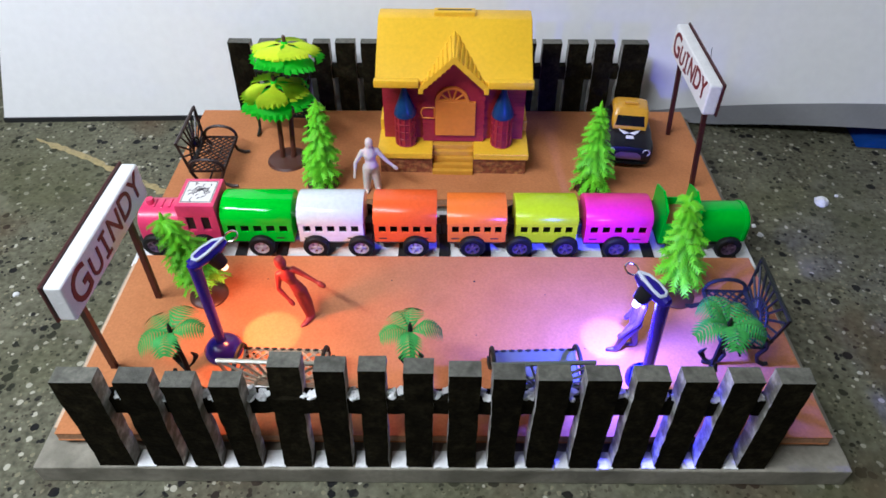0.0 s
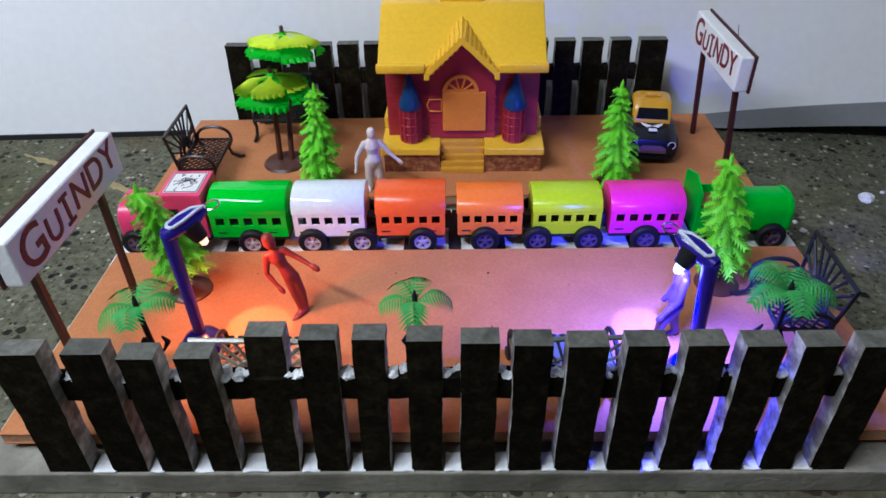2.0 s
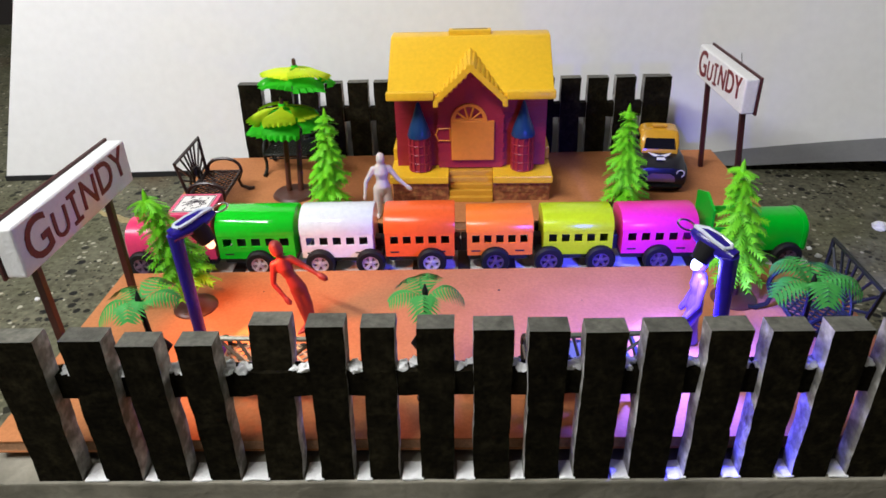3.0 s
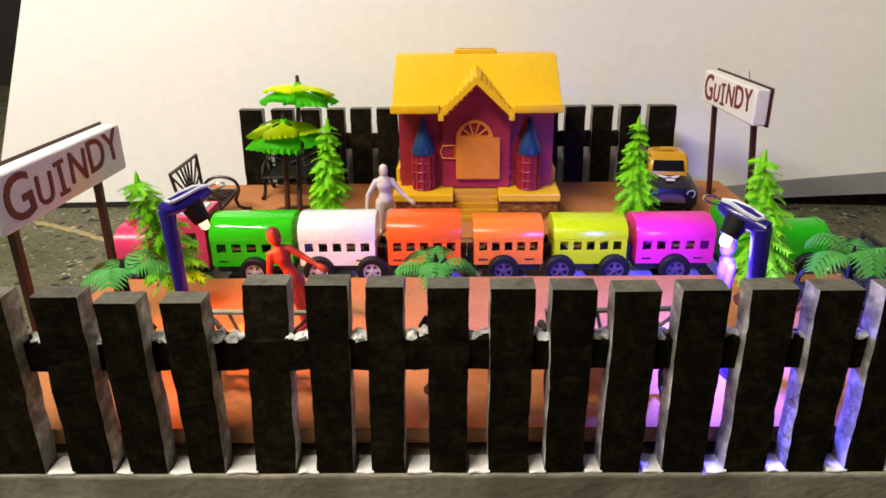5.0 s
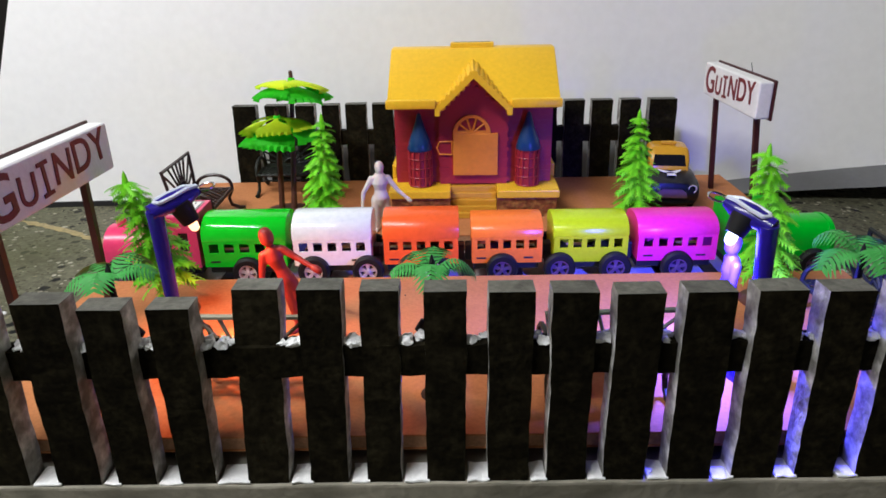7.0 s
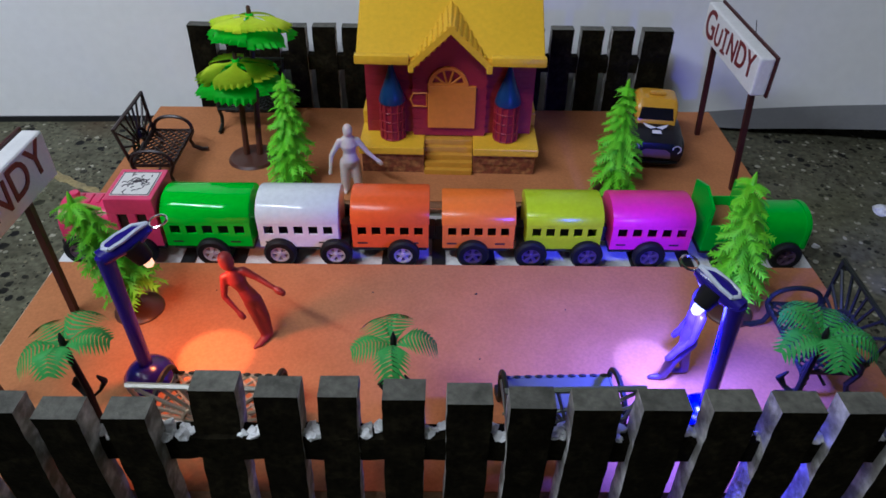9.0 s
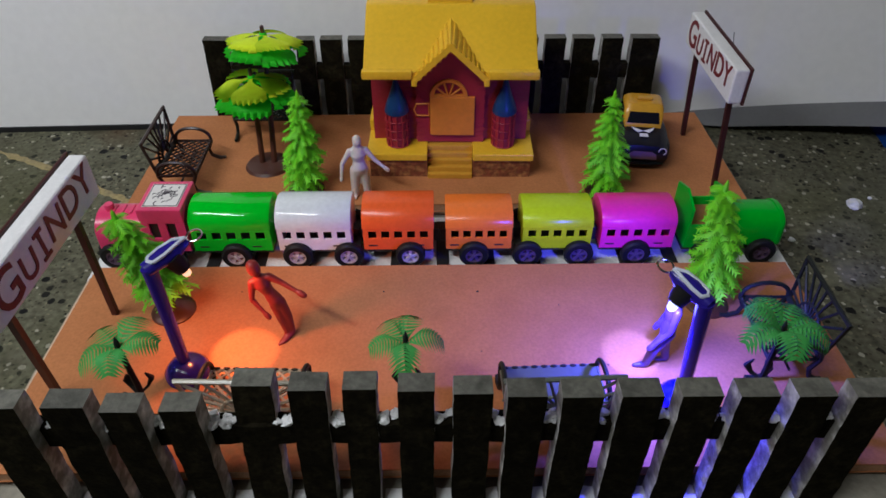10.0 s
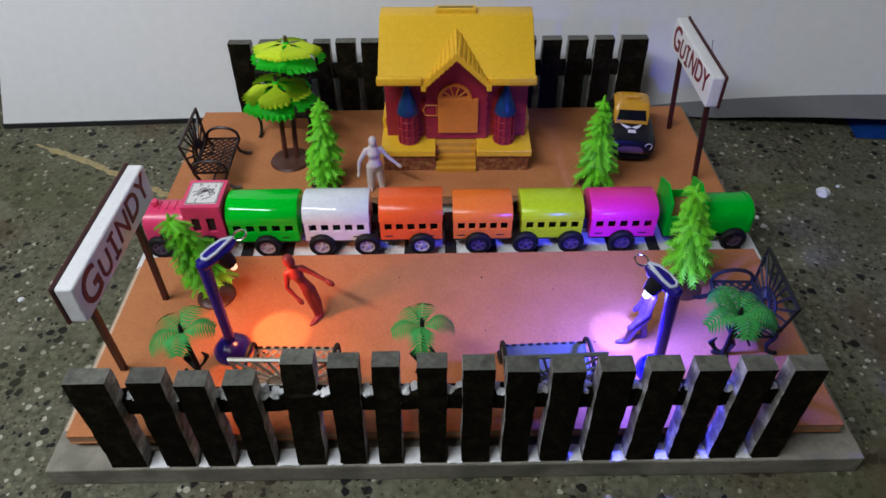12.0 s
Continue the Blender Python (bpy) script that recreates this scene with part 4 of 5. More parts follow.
# ---- name signs ----
def name_sign(label, m, span, low, feet, heads, wire=False):
    """A foam block on two leaning legs, its face towards local -y; local x runs along the writing."""
    t = thing("name_sign", label, "sign", m, "station name signs")
    x0, x1 = span
    H = 0.0315
    part("block", box(x0, x1, 0.0, 0.0125, low, low + H, 0.0022, segments=3), "sign_foam", t, "white foam block")
    part("backing", box(x0 - 0.001, x1 + 0.001, 0.0127, 0.0146, low - 0.0012, low + H + 0.0012, 0.0004), "maroon", t, "dark maroon backing sheet")
    inv = m.inverted()
    for foot, x in zip(feet, heads):
        a, b = inv @ Vector((*foot, TOP)), Vector((x, 0.0070, low + 0.0004))
        part("post", rod([a, b], 0.0031, 4), "maroon", t)
    L = x1 - x0
    xs, sizes = (0.14, 0.31, 0.435, 0.575, 0.735, 0.885), (0.036, 0.025, 0.026, 0.027, 0.029, 0.028)
    for ch, f, size, dz, tilt in zip("GUINDY", xs, sizes, (-0.0010, -0.0030, -0.0005, 0.0005, 0.002, 0.0030), (4, -2, 3, -3, 2, 5)):
        stretch = Matrix.Diagonal((1.05 * L / 0.140, 1, 1, 1))
        one = writing(ch, size, 0.0003, "letter", "letter", t, pose(x0 + f * L, -0.0003, low + 0.0160 + dz, 90, 0, 0) @ pose(0, 0, 0, 0, 0, tilt) @ stretch, "hand-painted maroon letter")
        if ch == "I":
            for v in (-0.35, 0.35):
                part("serif", box(-size * 0.19, size * 0.19, size * (v - 0.045), size * (v + 0.045), -0.0003, 0.0004), "letter", one)
    if wire:
        part("loose_wire", rod([(x0 + 0.62 * L, 0.0138, low + H), (x0 + 0.60 * L, 0.0138, low + H + 0.004), (x0 + 0.56 * L, 0.0150, low + H + 0.007), (x0 + 0.53 * L, 0.0165, low + H + 0.0075)], 0.00035, 5), "ink", t, "thin dark wire")
    return t


name_sign("white foam GUINDY sign with maroon letters on two posts", pose(-0.2482, 0.0177, TOP, 0, 0, 88.6), (0.0, 0.1370), 0.1020, ((-0.2710, 0.0570), (-0.2590, 0.1350)), (0.0170, 0.1080))
name_sign("white foam GUINDY sign with painted letters beside the taxi", pose(0.2457, 0.2850, TOP, 0, 0, -90.7), (-0.1323, 0.0), 0.0985, ((0.2630, 0.4020), (0.2640, 0.3000)), (-0.1120, -0.0120), True)


# ---- plants ----
def frond(bm, base, yaw, length, rise, droop, width, teeth=13):
    """An arched palm frond: a midrib with close leaflets on both sides that end in forward points."""
    c, s = math.cos(yaw), math.sin(yaw)
    def rib(u):
        d = length * (u - 0.14 * u * u)
        return Vector((base[0] + c * d, base[1] + s * d, base[2] + rise * math.sin(u * 2.3) - droop * u * u))
    side, up = Vector((-s, c, 0)), Vector((0, 0, 1))
    for k in range(teeth):
        u0, u1 = k / teeth, (k + 0.74) / teeth
        p, q = rib(u0), rib(u1)
        w = width * min(1.0, 0.25 + 2.4 * u0) * (1 - max(0, u0 - 0.5) ** 2 * 3.0)
        ahead = (rib(min(1, u1 + 0.14)) - rib(u1 - 0.02)) * 1.3
        for sg in (1, -1):
            a, b = bm.verts.new(p + up * 0.0004), bm.verts.new(q + up * 0.0004)
            m0 = bm.verts.new(p + side * sg * w * 0.55 + ahead * 0.20 - up * w * 0.02)
            m1 = bm.verts.new(q + side * sg * w * 0.50 + ahead * 0.22 - up * w * 0.10)
            tip = bm.verts.new(q.lerp(p, 0.3) + side * sg * w * 1.12 + ahead * 0.62 - up * w * 0.34)
            bm.faces.new((a, b, m1, m0) if sg > 0 else (a, m0, m1, b))
            bm.faces.new((m0, m1, tip) if sg < 0 else (m0, tip, m1))


def palm(label, x, y, height, length, turns, droop=0.0085):
    t = thing("palm_plant", label, "toy plant", pose(x, y, TOP), "small palm plants")
    part("stem", rod([(0, 0, 0), (0.001, 0.001, height * 0.5), (0, 0, height)], [0.0026, 0.0020, 0.0017], 8), "tyre", t, "thin black stem", smooth=True)
    part("base", lathe([(0.0001, 0.0035), (0.006, 0.0030), (0.0085, 0.0)], 16), "tyre", t, "black round foot", smooth=True)
    r2 = random.Random(int(x * 1e4))
    for a in (0.9, 2.4, 4.4):
        d = Vector((math.cos(a), math.sin(a), 0))
        part("side_shoot", rod([(0, 0, height * 0.42), d * 0.007 + Vector((0, 0, height * 0.44)), d * 0.011 + Vector((0, 0, height * 0.50)), d * 0.0085 + Vector((0, 0, height * 0.58))], [0.0011, 0.0016, 0.0030, 0.0012], 8, squash=0.6), "tyre", t, smooth=True)
    for a in turns:
        bm = bmesh.new()
        frond(bm, (0, 0, height - 0.001), radians(a), length * r2.uniform(0.92, 1.08), length * r2.uniform(0.24, 0.50), droop * r2.uniform(0.5, 1.5), length * 0.33, 13)
        part("frond", bm, "palm", t, recalc=False)
    part("bud", rod([(0, 0, height - 0.002), (0, 0.0004, height + 0.004), (0, 0.001, height + 0.008)], [0.0018, 0.0016, 0.0004], 8), "tyre", t)


palm("small green plastic palm plant behind the front fence", -0.0255, 0.0310, 0.078, 0.0275, (5, 85, 130, 195, 270))
palm("small green plastic palm plant beside the sign", -0.1970, 0.0305, 0.076, 0.0300, (5, 70, 140, 210, 280))
palm("bushy green plastic palm plant beside the bench", 0.2030, 0.0370, 0.078, 0.0305, (5, 55, 110, 152, 197, 262, 325))


def blade(bm, m, length, width):
    """One serrated needle branch: a slim drooping leaf with forward-pointing spikes on both sides."""
    n = 8
    def at(u, y, dz=0.0):
        return bm.verts.new(m @ Vector((u * length, y, -0.38 * length * u * u + dz)))
    stem = [(u, width * 0.17 * (1 - 0.5 * u)) for u in [k / n for k in range(n + 1)]]
    L, R = [at(u, w) for u, w in stem], [at(u, -w) for u, w in stem]
    for k in range(n):
        bm.faces.new((L[k], R[k], R[k + 1], L[k + 1]))
        if k:
            u = (k + 1.7) / n
            reach = width * (1.05 - 0.55 * (k / n) ** 2)
            for rim, s in ((L, 1), (R, -1)):
                bm.faces.new((rim[k], rim[k + 1], at(min(u, 1.06), s * reach, -0.0005)))


def conifer(label, x, y, height, radius, tiers, seed, lean=(0, 0), low=0.15, taper=0.58):
    t = thing("conifer_tree", label, "toy tree", pose(x, y, TOP), "small conifer trees")
    part("base", lathe([(0.0001, 0.0050), (0.006, 0.0048), (0.0150, 0.0030), (0.0170, 0.0012), (0.0172, 0.0)], 22), "trunk", t, "brown round foot", smooth=True)
    def axis(h):
        return Vector((lean[0] * h * h, lean[1] * h * h, height * h))
    part("trunk", rod([axis(h) + Vector((0, 0, 0.003 * (h == 0))) for h in (0, 0.2, 0.5, 0.8, 0.97)], [0.0030, 0.0028, 0.0022, 0.0015, 0.0006], 8), "trunk", t, smooth=True)
    r2 = random.Random(seed)
    for i in range(tiers):
        u = i / (tiers - 1)
        h = low + (0.95 - low) * u
        r = radius * (0.92 + 0.20 * u * (1 - u) - taper * u) * r2.uniform(0.92, 1.08)
        n = 14 if u < 0.55 else 11
        bm = bmesh.new()
        for k in range(n):
            a = 6.2832 * (k + 0.5 * (i % 2)) / n + r2.uniform(-0.15, 0.15)
            m = Matrix.Translation(axis(h + r2.uniform(-0.012, 0.012))) @ Matrix.Rotation(a, 4, "Z") @ Matrix.Rotation(r2.uniform(-0.20, 0.30), 4, "Y") @ Matrix.Rotation(r2.uniform(-0.5, 0.5), 4, "X")
            blade(bm, m, r * r2.uniform(0.88, 1.1), 0.0056 - 0.0014 * u)
        part("branch_tier", bm, "leaf", t, recalc=False)
    bm = bmesh.new()
    lathe([(0.0020, -0.006), (0.0024, 0.0), (0.0013, 0.006), (0.0001, 0.009)], 7, bm, Matrix.Translation(axis(0.95)))
    part("tip", bm, "leaf", t, smooth=True)


conifer("bright green plastic conifer beside the parasol tree", -0.1330, 0.3030, 0.105, 0.0240, 13, 1, (0.006, -0.006))
conifer("bright green plastic conifer beside the taxi", 0.1550, 0.2980, 0.104, 0.0250, 13, 2, (-0.005, -0.002))
conifer("bright green plastic conifer beside the street lamp", -0.2140, 0.1375, 0.104, 0.0245, 12, 3, (-0.013, -0.0125), 0.28, 0.46)
conifer("bright green plastic conifer beside the green engine", 0.2070, 0.1400, 0.110, 0.0245, 12, 4, (-0.011, 0.008), 0.26, 0.50)


def fan_leaf(reach, drop, half, teeth=6):
    """A petal on a narrow neck along local +x: it widens fast, bends down towards its toothed, rounded rim."""
    bm = bmesh.new()
    nu, nv = 12, teeth * 2
    grid = []
    for i in range(nu + 1):
        u = 0.06 + 0.94 * i / nu
        k = min(1, max(0, (u - 0.16) / 0.46))
        wide = 0.05 + (half - 0.05) * k * k * (3 - 2 * k)
        row = []
        for j in range(nv + 1):
            v = 2 * j / nv - 1
            tooth = 0.13 * max(0, u - 0.74) / 0.26 if j % 2 == 0 else 0
            row.append(bm.verts.new((reach * (u * (1 - 0.24 * v * v * u * u) - tooth), reach * wide * v, -drop * (0.20 * u + 0.80 * u ** 2.6) - 0.16 * reach * wide * v * v)))
        grid.append(row)
    faces = [bm.faces.new((grid[i][j], grid[i + 1][j], grid[i + 1][j + 1], grid[i][j + 1])) for i in range(nu) for j in range(nv)]
    bmesh.ops.solidify(bm, geom=faces, thickness=0.0007)
    return bm


def parasol_tree():
    """Two leaning trunks on one foot, each under a crown of broad toothed leaves in two layers."""
    o = Vector((-0.1780, 0.3470, TOP))
    t = thing("parasol_tree", "plastic tree with two trunks and yellow-green leaf crowns", "toy tree", Matrix.Translation(o))
    part("base", lathe([(0.0001, 0.0045), (0.012, 0.0042), (0.0215, 0.0025), (0.0235, 0.0)], 26), "trunk", t, "brown round foot", smooth=True)
    crowns = (((0.006, 0, 0), Vector((-0.1687, 0.3769, 0.1600)), 0.0395, 0.20, 9, -54), ((-0.006, 0, 0), Vector((-0.1805, 0.3530, 0.1285)), 0.0405, 0.20, 0, -90))
    r2 = random.Random(21)
    for foot, hub, reach, fall, back, turn in crowns:
        top = hub - o
        part("trunk", rod([Vector(foot) + Vector((0, 0, 0.002)), Vector(foot).lerp(top, 0.5), top, top + Vector((0, 0, 0.0095)), top + Vector((0, 0, 0.0105))], [0.0030, 0.0026, 0.0022, 0.0019, 0.0010], 9), "trunk", t, smooth=True)
        crown = part("crown", rod([(0, 0, -0.006), (0, 0, 0.0035)], [0.0042, 0.0032], 10), "leaf_deep", t, m=Matrix.Translation(top) @ Matrix.Rotation(radians(-back), 4, "X"), smooth=True)
        for layer in range(2):
            for k in range(5):
                m = pose(0, 0, 0.0015 if layer else -0.0030, 0, 0, turn + 72 * k + (0 if layer else 6)) @ pose(0, 0, 0, r2.uniform(-7, 7), r2.uniform(-5, 7), r2.uniform(-4, 4))
                part("leaf", fan_leaf(reach * (0.97 if layer else 1.04), reach * (fall if layer else fall + 0.17), 0.42 if layer else 0.44), "leaf_yellow" if layer else "leaf_deep", crown, m=m, smooth=True, recalc=False)


parasol_tree()


# ---- benches ----
def bench(label, m, material="bench", width=0.066, frame_of="", plate=False):
    """Ornate garden bench; local x along its width, it faces local -y."""
    t = thing("garden_bench", label, "toy bench", m, "garden benches")
    h, seat, deep = width / 2, 0.0220, 0.035
    frame_of = frame_of or material
    bm = bmesh.new()
    rod([(-h, -deep / 2, seat), (h, -deep / 2, seat), (h, deep / 2, seat), (-h, deep / 2, seat)], 0.0018, 6, bm, closed=True)
    part("seat_frame", bm, material, t, smooth=True)
    bm = bmesh.new()
    n = 9
    for k in range(-3, n + 1):
        for s in (1, -1):
            x0 = -h + width * k / n
            x1 = x0 + s * deep
            if s < 0:
                x0 += width / n * 3
                x1 = x0 - deep
            a, b = Vector((x0, -deep / 2, seat)), Vector((x1, deep / 2, seat))
            def clip(p, q):
                d = q - p
                lo, hi = 0.0, 1.0
                for sign in (1, -1):
                    num, den = h - sign * p.x, sign * d.x
                    if abs(den) > 1e-9:
                        u = num / den
                        if den > 0:
                            hi = min(hi, u)
                        else:
                            lo = max(lo, u)
                return (p + d * lo, p + d * hi) if hi - lo > 0.05 else None
            seg = clip(a, b)
            if seg:
                rod(seg, 0.0009, 5, bm)
    part("seat_lattice", bm, material, t)
    # backrest: an upright flaring frame with a fan of bars from its foot
    low, top, flare = seat + 0.002, 0.0585, 1.12
    def bk(x, z):
        return (x, deep / 2 + 0.001 + 0.004 * (z - low) / (top - low), z)
    part("back_frame", rod([bk(-h * 0.94, low), bk(-h * flare, top), bk(h * flare, top), bk(h * 0.94, low)], 0.0018, 6, closed=True), material, t, smooth=True)
    for k in range(-5, 6):
        a = k * 0.275
        ex, ez = math.sin(a), math.cos(a)
        lim = min((top - low) / max(ez, 1e-6), h * 1.02 / max(abs(ex), 1e-6))
        part("back_bar", rod([bk(0.007 * ex, low + 0.007 * ez), bk(ex * lim, low + ez * lim)], 0.0011, 5), material, t)
    for rr in (0.007, 0.016):
        part("back_ring", rod([bk(rr * math.cos(a), low + rr * math.sin(a)) for a in [math.pi * k / 12 for k in range(13)]], 0.0013, 5), material, t)
    for s in (-1, 1):
        arch_pts = [(s * h, -deep / 2 * math.cos(math.pi * k / 12), seat + 0.001 + 0.0135 * math.sin(math.pi * k / 12) ** 0.8) for k in range(13)]
        part("arm_hoop", rod(arch_pts, 0.0017, 7), frame_of, t, smooth=True)
        for yy, kick in ((-deep / 2, -0.011), (deep / 2, 0.007)):
            part("leg", rod([(s * h, yy, seat), (s * h, yy * 0.75, seat * 0.55), (s * h, yy * 0.88, 0.005), (s * h, yy + kick * 0.5, 0.0018), (s * h, yy + kick, 0.0026)], [0.0019, 0.0018, 0.0018, 0.0021, 0.0016], 7), frame_of, t, smooth=True)
    # added plate: imitates the glare that makes the lattice look solid
    if plate:
        part("seat_plate", box(-h + 0.001, h - 0.001, -deep / 2 + 0.001, deep / 2 - 0.003, seat + 0.0002, seat + 0.0011, 0.0002), material, t, "thin grey plate added on the lattice in place of its glare")
    for k in range(10):
        part("rim_bead", ball((-h + width * (k + 0.5) / 10, -deep / 2, seat + 0.0012), 0.0016, None, (1.7, 0.8, 0.7), 8, 6), frame_of, t, "small dark bead on the seat rim", smooth=True)
    part("stretcher", rod([(-h, 0, seat * 0.5), (h, 0, seat * 0.5)], 0.0010, 6), material, t)


bench("dark brown plastic bench with a flaring fan back", pose(-0.2525, 0.3270, TOP, 0, 0, 91), "bench", 0.064)
bench("dark plastic bench standing behind the parasol tree", pose(-0.1925, 0.4200, TOP, 0, 0, 0), "bench_green", 0.058)
bench("bronze plastic lattice bench near the amber street lamp", pose(-0.1270, 0.0400, TOP, 0, 0, 178), "bench_bronze", frame_of="bench_green")
bench("grey-green plastic lattice bench against the front fence", pose(0.0695, 0.0400, TOP, 0, 0, 182), "bench_grey", frame_of="bench_green", plate=True)
bench("dark brown fan-backed bench behind the bushy plant", pose(0.2400, 0.0935, TOP, 0, 0, -92), "bench_green", 0.062)


# ---- street lamps ----
def street_lamp(label, foot, elbow, tip, led, glow, stout=1.0):
    t = thing("street_lamp", label, "toy lamp", pose(*foot, TOP), "glowing street lamps")
    o = Vector((*foot, TOP))
    e, p, b = Vector(elbow) - o, Vector(tip) - o, Vector(led) - o
    part("base", lathe([(0.0001, 0.0125), (0.0060, 0.0120), (0.0120, 0.0085), (0.0155, 0.0035), (0.0158, 0.0)], 26), "lamp_blue", t, smooth=True)
    part("post", rod([(0, 0, 0.006), e * 0.5 + Vector((0, 0, 0.002)), e * 0.93, e], [k * stout for k in (0.0042, 0.0044, 0.0050, 0.0054)], 14, squash=0.85), "lamp_blue", t, smooth=True)
    d = (p - e).normalized()
    n = (d.cross(Vector((0, 0, 1)))).normalized()
    up = n.cross(d)
    head = part("head", rod([e - d * 0.003, e + d * 0.006, e.lerp(p, 0.40), e.lerp(p, 0.72), p], [0.0050, 0.0058, 0.0066, 0.0060, 0.0030], 16, squash=0.8), "lamp_blue", t, smooth=True)
    down = (b - e.lerp(p, 0.52)).normalized()
    part("socket", rod([e.lerp(p, 0.50) + down * 0.002, b - down * 0.003], [0.0074, 0.0054], 14), "tyre", t, "black lamp socket", smooth=True)
    part("bulb", rod([b - down * 0.0040, b - down * 0.001, b + down * 0.0022, b + down * 0.0034], [0.0030, 0.0032, 0.0026, 0.0010], 12), glow, t, "small glowing bulb", smooth=True)
    bm = bmesh.new()
    for s in (-1, 1):
        rod([e.lerp(p, 0.12) + n * s * 0.0036 + up * 0.0042, e.lerp(p, 0.40) + n * s * 0.0042 + up * 0.0046, e.lerp(p, 0.75) + n * s * 0.0030 + up * 0.0050, p + up * 0.003], 0.0013, 6, bm)
    rod([e.lerp(p, 0.12) - n * 0.0036 + up * 0.0042, e.lerp(p, 0.05) + up * 0.0046, e.lerp(p, 0.12) + n * 0.0036 + up * 0.0042], 0.0013, 6, bm)
    part("trim", bm, "swoosh", head, "pale pearly trim lines")
    c = p + d * 0.0055
    part("key_ring", rod([c + (d * math.cos(6.2832 * k / 22) + n * math.sin(6.2832 * k / 22)) * 0.0052 for k in range(22)], 0.0007, 6, closed=True), "chrome", head, "thin steel ring", smooth=True)


street_lamp("violet-blue plastic street lamp glowing amber", (-0.1855, 0.0750), (-0.1885, 0.0790, 0.1325), (-0.1685, 0.0985, 0.1385), (-0.1715, 0.0906, 0.1185), "led_amber")
street_lamp("violet-blue plastic street lamp glowing blue", (0.1600, 0.0460), (0.1550, 0.0465, 0.1300), (0.1385, 0.0660, 0.1370), (0.1390, 0.0535, 0.1195), "led_blue", 1.2)


# ---- figures ----
def figure(label, material, m, s, joints):
    """One plain standing shape with head, body, two arms and legs, remeshed into a single skin."""
    bm = bmesh.new()
    for pts, radii in joints:
        fine, fr = [], []
        for i in range(len(pts) - 1):
            for k in range(4):
                u = k / 4
                fine.append(Vector(pts[i]).lerp(Vector(pts[i + 1]), u) * s)
                fr.append((radii[i] + (radii[i + 1] - radii[i]) * u) * s)
        fine.append(Vector(pts[-1]) * s)
        fr.append(radii[-1] * s)
        rod(fine, fr, 12, bm)
        for p, r in ((fine[0], fr[0]), (fine[-1], fr[-1])):
            ball(p, r * 0.98, bm, u=10, v=7)
    ob = solid("toy_figure", bm, material, label, "toy figure", m, "toy figures")
    rm = ob.modifiers.new("skin", "REMESH")
    rm.mode, rm.voxel_size, rm.use_smooth_shade = "VOXEL", 0.0009, True
    sm = ob.modifiers.new("soft", "SMOOTH")
    sm.factor, sm.iterations = 0.5, 4
    return ob


def torso(sway=0.0, broad=1.0):
    """Head, neck, shoulders, chest, waist and hips, down to the top of the legs."""
    return [([(0, 0, 0.79), (0, 0, 0.72), (sway * 0.4, 0, 0.62), (sway, -0.005, 0.50), (sway, 0, 0.44)], [0.066 * broad, 0.080 * broad, 0.060 * broad, 0.078 * broad, 0.068 * broad]),
            ([(-0.088 * broad, 0, 0.785), (0.088 * broad, 0, 0.785)], [0.040, 0.040]), ([(0, 0, 0.80), (0, -0.015, 0.90)], [0.034, 0.031]),
            ([(0, -0.020, 0.915), (0, -0.010, 0.968)], [0.066, 0.066]), ([(0, -0.035, 0.900), (0, -0.030, 0.930)], [0.045, 0.055])]


def limb(points, radii, fist):
    """An arm or a leg, and the thicker lump at its end."""
    end, before = Vector(points[-1]), Vector(points[-2])
    d = (end - before).normalized()
    return [(points, radii), ([tuple(end), tuple(end + d * fist)], [fist * 0.72, fist * 0.66])]


figure("glossy red plastic figure standing in the lamp's beam", "fig_red", pose(-0.1175, 0.1105, TOP, -6, -14, 14), 0.0725,
       torso(0.035) + limb([(0.088, 0, 0.785), (0.18, -0.03, 0.68), (0.31, -0.12, 0.55)], [0.040, 0.031, 0.022], 0.050)
       + limb([(-0.088, 0, 0.785), (-0.17, 0.0, 0.59), (-0.10, -0.07, 0.41)], [0.040, 0.030, 0.021], 0.044)
       + [([(0.065, 0, 0.46), (0.060, 0.005, 0.25), (0.030, 0.01, 0.04)], [0.060, 0.052, 0.036]), ([(0.010, 0, 0.46), (0.000, -0.005, 0.25), (-0.015, -0.01, 0.04)], [0.060, 0.050, 0.034]),
          ([(0.030, 0.005, 0.035), (-0.080, -0.100, 0.020)], [0.034, 0.024]), ([(-0.015, -0.01, 0.035), (-0.125, -0.110, 0.018)], [0.034, 0.022])])
figure("pale ivory plastic figure with spread arms", "fig_white", pose(-0.0790, 0.2930, TOP, 0, 0, 12), 0.0640,
       torso(0.01, 1.42) + limb([(0.12, 0, 0.775), (0.24, -0.03, 0.60), (0.38, -0.08, 0.47)], [0.044, 0.035, 0.025], 0.050)
       + limb([(-0.12, 0, 0.775), (-0.24, 0.0, 0.58), (-0.27, -0.05, 0.38)], [0.044, 0.034, 0.023], 0.042)
       + [([(0.06, 0, 0.47), (0.085, 0, 0.25), (0.10, 0, 0.04)], [0.078, 0.070, 0.060]), ([(-0.06, 0, 0.47), (-0.075, 0, 0.25), (-0.085, 0, 0.04)], [0.078, 0.070, 0.060]),
          ([(0.10, 0, 0.03), (0.11, -0.09, 0.022)], [0.040, 0.028]), ([(-0.085, 0, 0.03), (-0.095, -0.09, 0.022)], [0.040, 0.028])])
